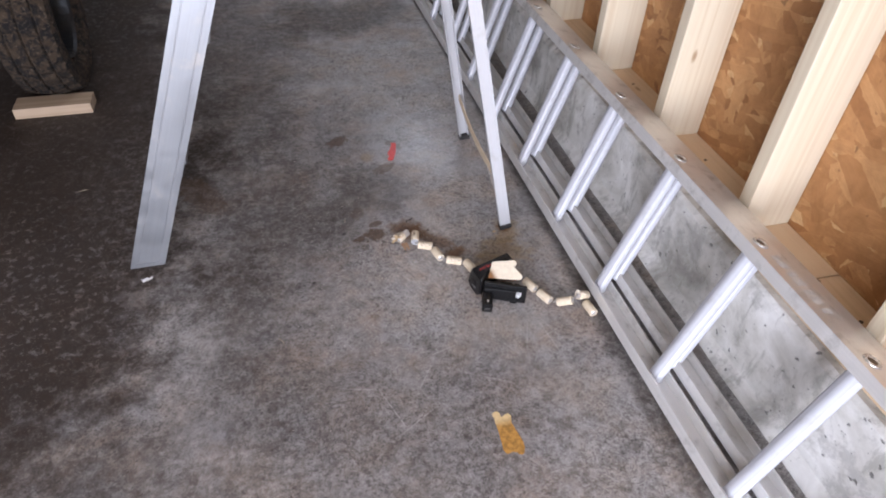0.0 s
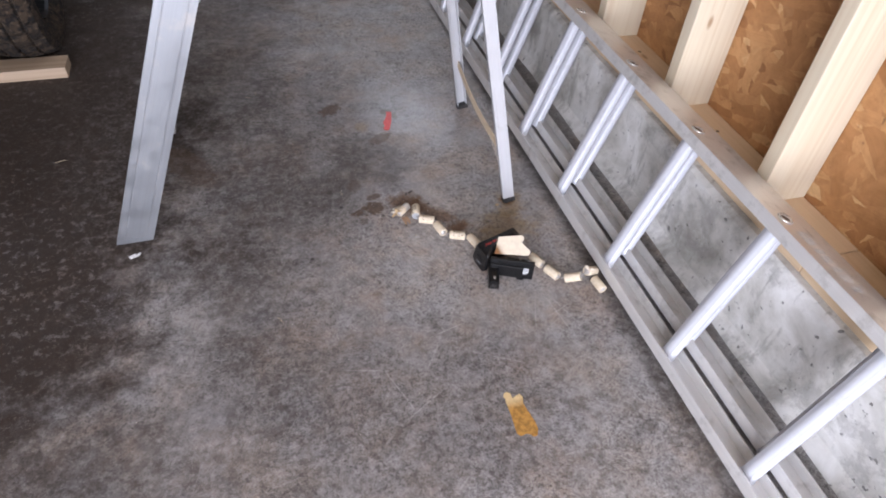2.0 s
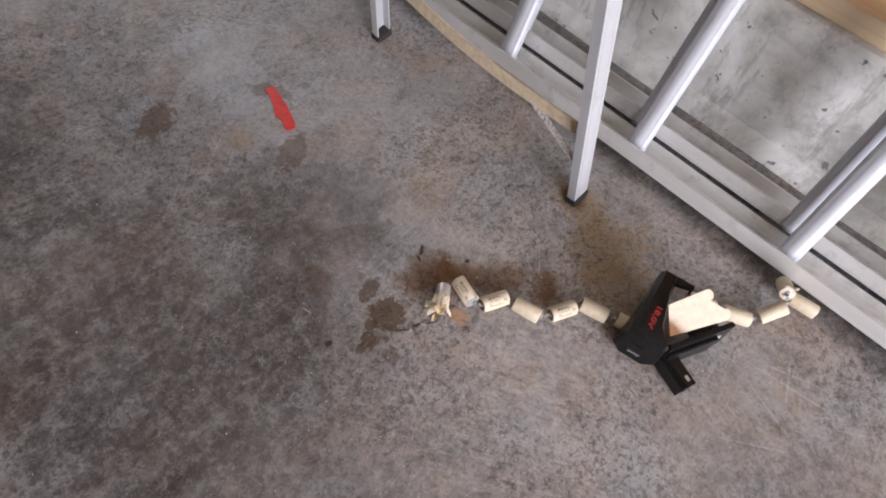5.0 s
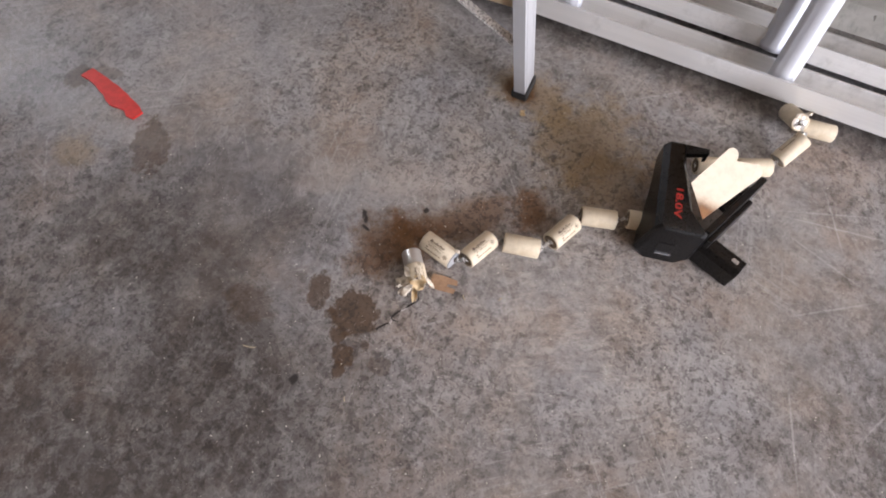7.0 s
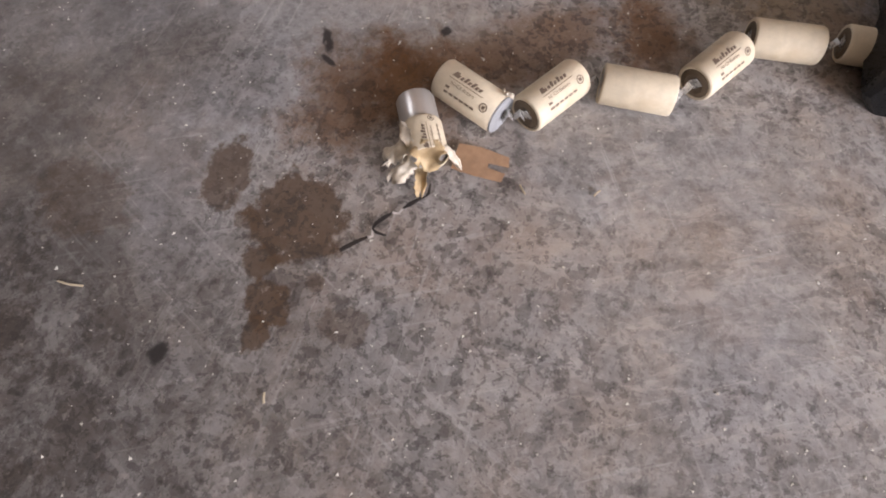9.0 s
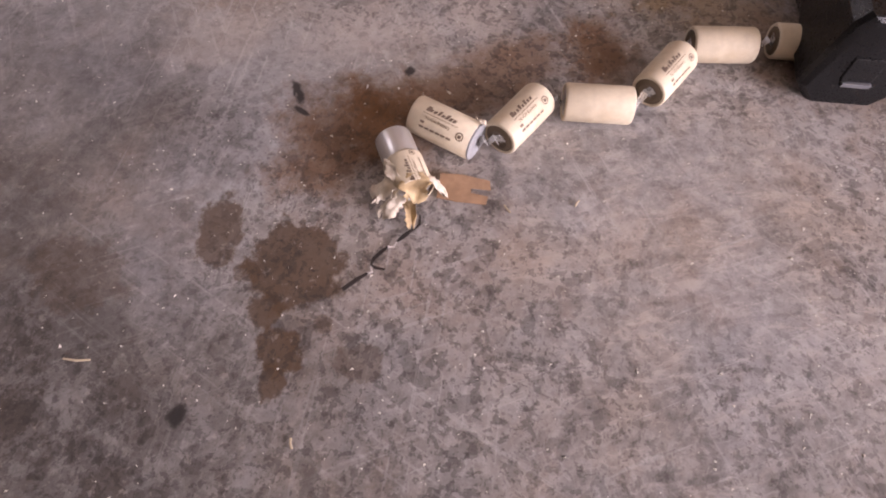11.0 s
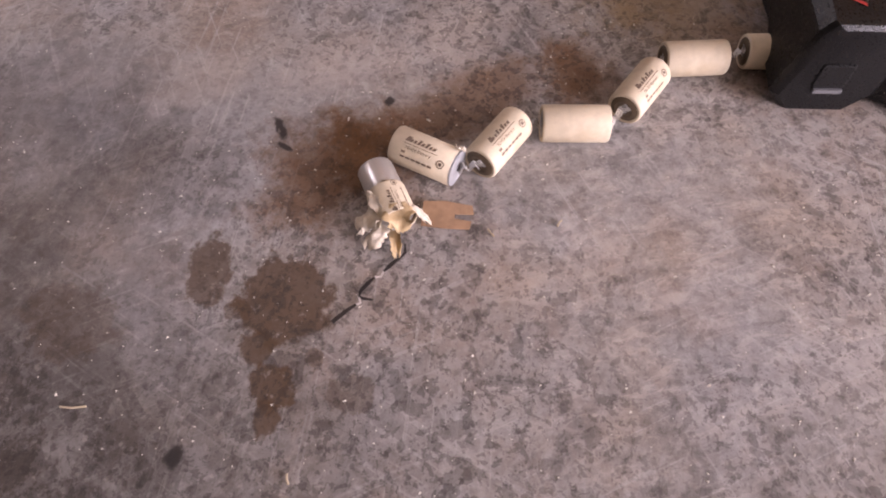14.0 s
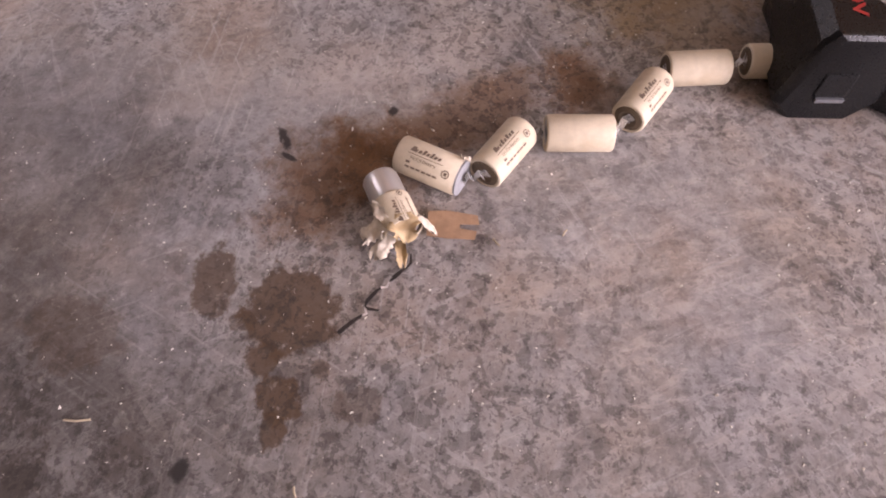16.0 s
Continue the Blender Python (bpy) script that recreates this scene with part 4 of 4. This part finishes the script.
# paper peeled off the torn cell, and what came out of it
for root, tip, width, bulge, twist, seed, tan in (
        ((0.015, -0.0090, 0.0065), (-0.001, -0.0125, 0.0085), 0.0075, 0.002, 55, 1, False),
        ((0.017, -0.0080, 0.0050), (0.0150, -0.0235, -0.0040), 0.0160, 0.005, 15, 2, False),
        ((0.019, -0.0085, 0.0000), (0.0275, -0.0215, -0.0100), 0.0130, 0.004, -20, 3, False),
        ((0.0160, 0.0010, 0.0116), (0.0285, -0.0020, 0.0000), 0.0190, 0.002, 0, 5, True),
        ((0.022, -0.0040, -0.0050), (0.0385, -0.0080, -0.0105), 0.0080, 0.002, 20, 6, True),
        ((0.018, 0.0085, 0.0070), (0.029, 0.0170, -0.0050), 0.0050, 0.002, -50, 7, False)):
    part("paper_flap", shred(root, tip, width, bulge, twist, seed), M_INSIDE if tan else M_TORN, torn, "tan inner paper layer" if tan else "", None, True)
fork = [(0, -0.009), (0.012, -0.0095), (0.028, -0.0085), (0.029, -0.003), (0.019, -0.0022), (0.019, 0.001), (0.030, 0.002), (0.029, 0.008), (0.013, 0.0095), (0, 0.008)]
bm = prism(bmesh.new(), fork, 0, 0.0008, "z")
tagged(part("fibre_spacer", bm, M_FIBRE, None, "", pose(0.4688, 1.3055, 0.0022, 0, 4, -80)), "brown forked fibre spacer lying on the concrete", "spacer")
strip = tagged(empty("metal_ribbon", pose(0.418, 1.318, 0)), "thin blackened metal ribbon, kinked and scraped bright in places", "metal strip")
for run, wide, mat, lab in (
        ([(0.444, 1.3085, 0.006), (0.440, 1.3075, 0.003), (0.437, 1.309, 0.002)], (0.0010, 0.0016, 0.0008), M_WIRE, ""),
        ([(0.437, 1.309, 0.002), (0.434, 1.311, 0.003), (0.430, 1.3135, 0.0025), (0.4265, 1.316, 0.0015)], (0.0008, 0.0020, 0.0026, 0.0010), M_WIRE, ""),
        ([(0.4265, 1.316, 0.0015), (0.423, 1.3165, 0.0012), (0.4215, 1.3195, 0.002)], (0.0010, 0.0012, 0.0014), M_BRIGHT, "bright scraped stretch"),
        ([(0.4215, 1.3195, 0.002), (0.417, 1.3215, 0.003), (0.412, 1.3240, 0.0025), (0.4085, 1.3245, 0.0015)], (0.0012, 0.0024, 0.0022, 0.0008), M_WIRE, ""),
        ([(0.4085, 1.3245, 0.0015), (0.4075, 1.3215, 0.002), (0.4085, 1.3165, 0.001)], (0.0008, 0.0018, 0.0010), M_WIRE, ""),
        ([(0.4085, 1.3245, 0.0015), (0.4050, 1.3225, 0.0010), (0.4035, 1.3245, 0.0012)], (0.0010, 0.0014, 0.0016), M_BRIGHT, "bright scraped stretch"),
        ([(0.4035, 1.3245, 0.0012), (0.3990, 1.3275, 0.0020), (0.3940, 1.3310, 0.0018), (0.3905, 1.3335, 0.0010)], (0.0014, 0.0022, 0.0026, 0.0024), M_WIRE, "")):
    part("stretch", ribbon([(x - 0.418, y - 1.318, z) for x, y, z in run], tuple(0.95 * v for v in wide), 0.0004), mat, strip, lab)

# ---------------------------------------------------------------- the opened battery case
case = tagged(empty("battery_case", pose(0.640, 1.075, 0)), "black plastic power-tool battery case, split open", "battery case")
CX, CY = 0.640, 1.075
# half shell that carries the voltage: a hollow tray standing on its long edge
shell_m = pose(0.611 - CX, 1.083 - CY, 0, 0, 0, 12.5)


def shell_mesh():
    bm = bmesh.new()
    ln, w = 0.108, 0.044
    # the end profile, cut at the lower corners; height falls towards the near end
    def top(x):
        return 0.066 + 0.015 * x / ln
    rings = []
    for x in (0.0, 0.002, 0.005, 0.028, 0.060, 0.085, ln):
        g = 0.010 * max(0.0, 1 - x / 0.075)
        z = top(x) * (0.95 if x == 0 else 0.985 if x == 0.002 else 1.0)
        e = 0.006 if x == 0 else 0.002 if x == 0.002 else 0.0
        cut = 0.034 * max(0.0, x - 0.03) / 0.074
        nip = -0.015 * max(0.0, 1 - x / 0.028) ** 0.7 + 0.018 * min(1.0, x / 0.085)
        rings.append([bm.verts.new(p) for p in ((x, -w / 2 + e + 0.012 + nip, 0.0), (x, w / 2 - 0.010 - e + g, cut * 0.8), (x, w / 2 - e + g, 0.012 + cut), (x, w / 2 - e, z - 0.008), (x, w / 2 - 0.006 - e, z), (x, -w / 2 + 0.004 + e + nip, z), (x, -w / 2 + e + nip, z - 0.004), (x, -w / 2 + e + nip, 0.014))])
    for r0, r1 in zip(rings, rings[1:]):
        for i in range(8):
            bm.faces.new((r0[i - 1], r0[i], r1[i], r1[i - 1]))
    bm.faces.new(rings[0])
    inner = [bm.verts.new((ln, v.co.y * 0.86, 0.003 + v.co.z * 0.93)) for v in rings[-1]]
    deep = [bm.verts.new((0.03, v.co.y * 0.86, 0.003 + v.co.z * 0.72)) for v in rings[-1]]
    for ra, rb in ((rings[-1], inner), (inner, deep)):
        for i in range(8):
            bm.faces.new((ra[i - 1], ra[i], rb[i], rb[i - 1]))
    bm.faces.new(deep)
    return bm


shell = part("half_shell", shell_mesh(), M_CASE, case, "", shell_m, "edges")
part("slot", box(bmesh.new(), (-0.0012, -0.010, 0.020), (0.003, 0.010, 0.038), 0.001), M_CASE, shell, "recessed release slot", None)
# lip lighter than the black case: paints in the highlight below the slot
part("catch", box(bmesh.new(), (-0.0026, -0.010, 0.0160), (0.0002, 0.008, 0.0190), 0.0006), M_LIP_GLINT, shell, "plastic lip, grey to paint in its highlight")
bm = bmesh.new()
print_on(bm, letters("18.0V", 0.0165, 0.0005), lambda u, v, w: (0.034 - u, 0.0015 - v * 0.68, 0.066 + 0.015 * (0.034 - u) / 0.108 + 0.0005))
part("voltage_print", bm, M_REDINK, shell, "red 18.0V print")
part("lug", prism(box(bmesh.new(), (0.1020, -0.0280, 0.064), (0.1075, -0.0245, 0.0800), 0.001), [(0.094, -0.001), (0.0975, -0.014), (0.1015, -0.027), (0.1076, -0.0275), (0.1078, -0.001)], 0.074, 0.0812, "z"), M_CASE, shell)
# the other half: a thin upright panel with ribs
pan_m = pose(0.640 - CX, 1.046 - CY, 0, 0, 0, -23)
bm = box(bmesh.new(), (-0.012, -0.004, 0.002), (0.100, 0.004, 0.060), 0.0015)
box(bm, (-0.010, -0.010, 0.010), (0.074, -0.0035, 0.046), 0.002)
box(bm, (0.030, 0.0035, 0.050), (0.060, 0.013, 0.056), 0.001)
box(bm, (0.066, 0.0035, 0.030), (0.080, 0.014, 0.054), 0.001)
box(bm, (0.060, -0.008, 0.0), (0.078, 0.0, 0.010), 0.001)
panel = part("side_panel", bm, M_CASE, case, "", pan_m)
bm = bmesh.new()
for k in range(4):
    for j in range(4):
        if (k * 3 + j * 5) % 7 != 2:
            print_on(bm, bar(0.0730 + 0.0036 * k, 0.020 + 0.0052 * j, 0.0730 + 0.0036 * k + 0.0028, 0.0242 + 0.0052 * j, 1), lambda u, v, w: (u, -0.0044, v))
part("warning_label", bm, M_WHITE, panel, "small white warning symbols, not legible")
# terminal stalk
st_m = pose(0.640 - CX, 1.050 - CY, 0.016, 0, 4, -107)
bm = prism(bmesh.new(), [(-0.013, -0.011), (-0.010, -0.014), (0.010, -0.014), (0.013, -0.011), (0.013, 0.012), (0.008, 0.019), (-0.008, 0.019), (-0.013, 0.012)], 0.0, 0.055, "x")
stalk = part("terminal_stalk", bm, M_CASE, case, "", st_m)
part("contact", box(bmesh.new(), (0.040, -0.002, 0.0188), (0.048, 0.003, 0.0198), 0.0004), M_STEEL, stalk, "bright metal contact")
part("contact", box(bmesh.new(), (0.0545, -0.006, -0.004), (0.0558, 0.006, 0.004), 0.0004), M_RUBBER, stalk)

# card that kept the cells apart, standing up between the halves
def knob_card(low, high, knob_low, knob_high, r, thick):
    """A card with a straight foot from low to high and two round ears, in its own plane."""
    far = (knob_low + knob_high) / 2 - (low + high) / 2
    out = far.normalized()
    side = (knob_low - knob_high - out * (knob_low - knob_high).dot(out)).normalized()
    pts = [low]
    for c, a0, a1 in ((knob_low, 100, -75), (knob_high, 75, -100)):
        for k in range(11):
            a = radians(a0 + (a1 - a0) * k / 10)
            pts.append(c + r * (math.cos(a) * out + math.sin(a) * side))
    pts.append(high)
    return prism(bmesh.new(), [tuple(q) for q in pts], 0, thick, "z")


foot_low, foot_high = Vector((0.642, 1.060, 0.0605)), Vector((0.660, 1.089, 0.0890))
ear_low, ear_high = Vector((0.7125, 1.0260, 0.0838)), Vector((0.7065, 1.0595, 0.1000))
ax = (foot_high - foot_low).normalized()
ay = (ear_low - foot_low - ax * (ear_low - foot_low).dot(ax)).normalized()
az = ax.cross(ay)
card_m = Matrix(((ax.x, ay.x, az.x, foot_low.x), (ax.y, ay.y, az.y, foot_low.y), (ax.z, ay.z, az.z, foot_low.z), (0, 0, 0, 1)))
flat = [Vector(((q - foot_low).dot(ax), (q - foot_low).dot(ay))) for q in (foot_low, foot_high, ear_low, ear_high)]
tagged(part("insulator_card", knob_card(*flat, 0.0088, 0.0009), M_CARD, None, "", card_m), "cream insulator card, scorched brown, standing in the split case", "insulator card")

# amber piece of the same card on the floor
bm = bmesh.new()
pts = [(-0.047, -0.018), (-0.030, -0.021), (0.020, -0.019), (0.036, -0.026), (0.045, -0.022), (0.043, -0.012), (0.040, -0.004)]
pts += [(0.050 + 0.009 * math.cos(radians(a)), 0.004 + 0.009 * math.sin(radians(a))) for a in range(-120, 121, 30)]
pts += [(0.034, 0.015), (0.010, 0.018), (-0.036, 0.028), (-0.046, 0.024), (-0.045, 0.010)]
pts += [(-0.050 + 0.008 * math.cos(radians(a)), -0.006 + 0.008 * math.sin(radians(a))) for a in range(90, 271, 30)]
prism(bm, [(a, b) for a, b in pts], 0, 0.0011, "z")
tagged(part("amber_card", bm, M_AMBER, None, "", pose(0.562, 0.645, 0.001, 0, 0, 98)), "amber-stained torn insulator card on the concrete", "card scrap")

# ---------------------------------------------------------------- red flake, chips, straw
rng = random.Random(12)
side_a, side_b = [], []
for k in range(12):
    u = k / 11
    w = 0.013 * math.sin(math.pi * (0.10 + 0.82 * u)) ** 0.42
    side_a.append((-0.0525 + 0.105 * u, w + rng.uniform(-0.0055, 0.0030)))
    side_b.append((-0.0525 + 0.105 * u, -w + rng.uniform(-0.001, 0.001)))
bm = prism(bmesh.new(), side_a + side_b[::-1], 0, 0.0022, "z")
tagged(part("red_flake", bm, M_RED, None, "", pose(0.526, 1.780, 0.0004, 0, 0, 73.5)), "flat red plastic flake on the concrete", "plastic flake")

for k, (x, y, s, turn) in enumerate(((-0.233, 1.304, 0.018, 20), (-0.219, 1.309, 0.009, 60))):
    tagged(part("plastic_chip", crumple(s, s * 0.6, 0.0012, 0.002, 30 + k, 5, 4), M_WHITE, None, "", pose(x, y, 0.0006, 0, 0, turn)), "white plastic chip beside the ladder foot", "chip")
for x, y, n, turn in ((0.101, 1.015, 0.022, -60), (0.316, 1.442, 0.013, 105), (0.466, 1.264, 0.006, 50), (0.482, 1.227, 0.005, -20), (0.310, 1.327, 0.005, 30), (0.123, 2.030, 0.020, 80), (0.095, 2.002, 0.016, -30), (-0.45, 1.75, 0.03, 15)):
    tagged(part("straw", tube([(-n / 2, 0, 0.0012), (0, n * 0.06, 0.0016), (n / 2, 0, 0.0012)], 0.0006, 6), M_STRAW, None, "", pose(x, y, 0, 0, 0, turn)), "pale sliver of straw on the floor", "straw")

tagged(part("paper_crumb", crumple(0.008, 0.006, 0.0010, 0.002, 44, 4, 4), M_INSIDE, None, "", pose(0.742, 1.302, 0.0005, 0, 0, 25)), "small tan paper crumb beside the stepladder foot", "paper scrap")
tagged(part("plastic_chip", crumple(0.016, 0.008, 0.0012, 0.002, 47, 5, 4), M_WHITE, None, "", pose(-0.212, 2.222, 0.0006, 0, 0, -40)), "white plastic chip on the oily floor", "chip")

# crumbs strewn over the floor
rng = random.Random(21)
bm = bmesh.new()
for k in range(1500):
    x, y = rng.gauss(0.44, 0.20), rng.gauss(1.25, 0.24)
    if x > 0.88:
        continue
    s = 0.00035 + 0.00065 * rng.random() ** 4
    m = pose(x, y, s * 0.5, rng.uniform(0, 40), rng.uniform(0, 40), rng.uniform(0, 180)) @ Matrix.Diagonal((s * rng.uniform(1, 2.4), s, s * 0.7, 1))
    vs = [bm.verts.new(m @ Vector(p)) for p in ((1, 0, -0.6), (-0.6, 0.9, -0.6), (-0.6, -0.9, -0.6), (0, 0, 0.9))]
    for f in ((0, 1, 2), (0, 1, 3), (1, 2, 3), (0, 2, 3)):
        bm.faces.new([vs[i] for i in f])
tagged(part("floor_crumbs", bm, M_DUST), "pale crumbs and grit strewn over the concrete", "grit", kind="stuff")
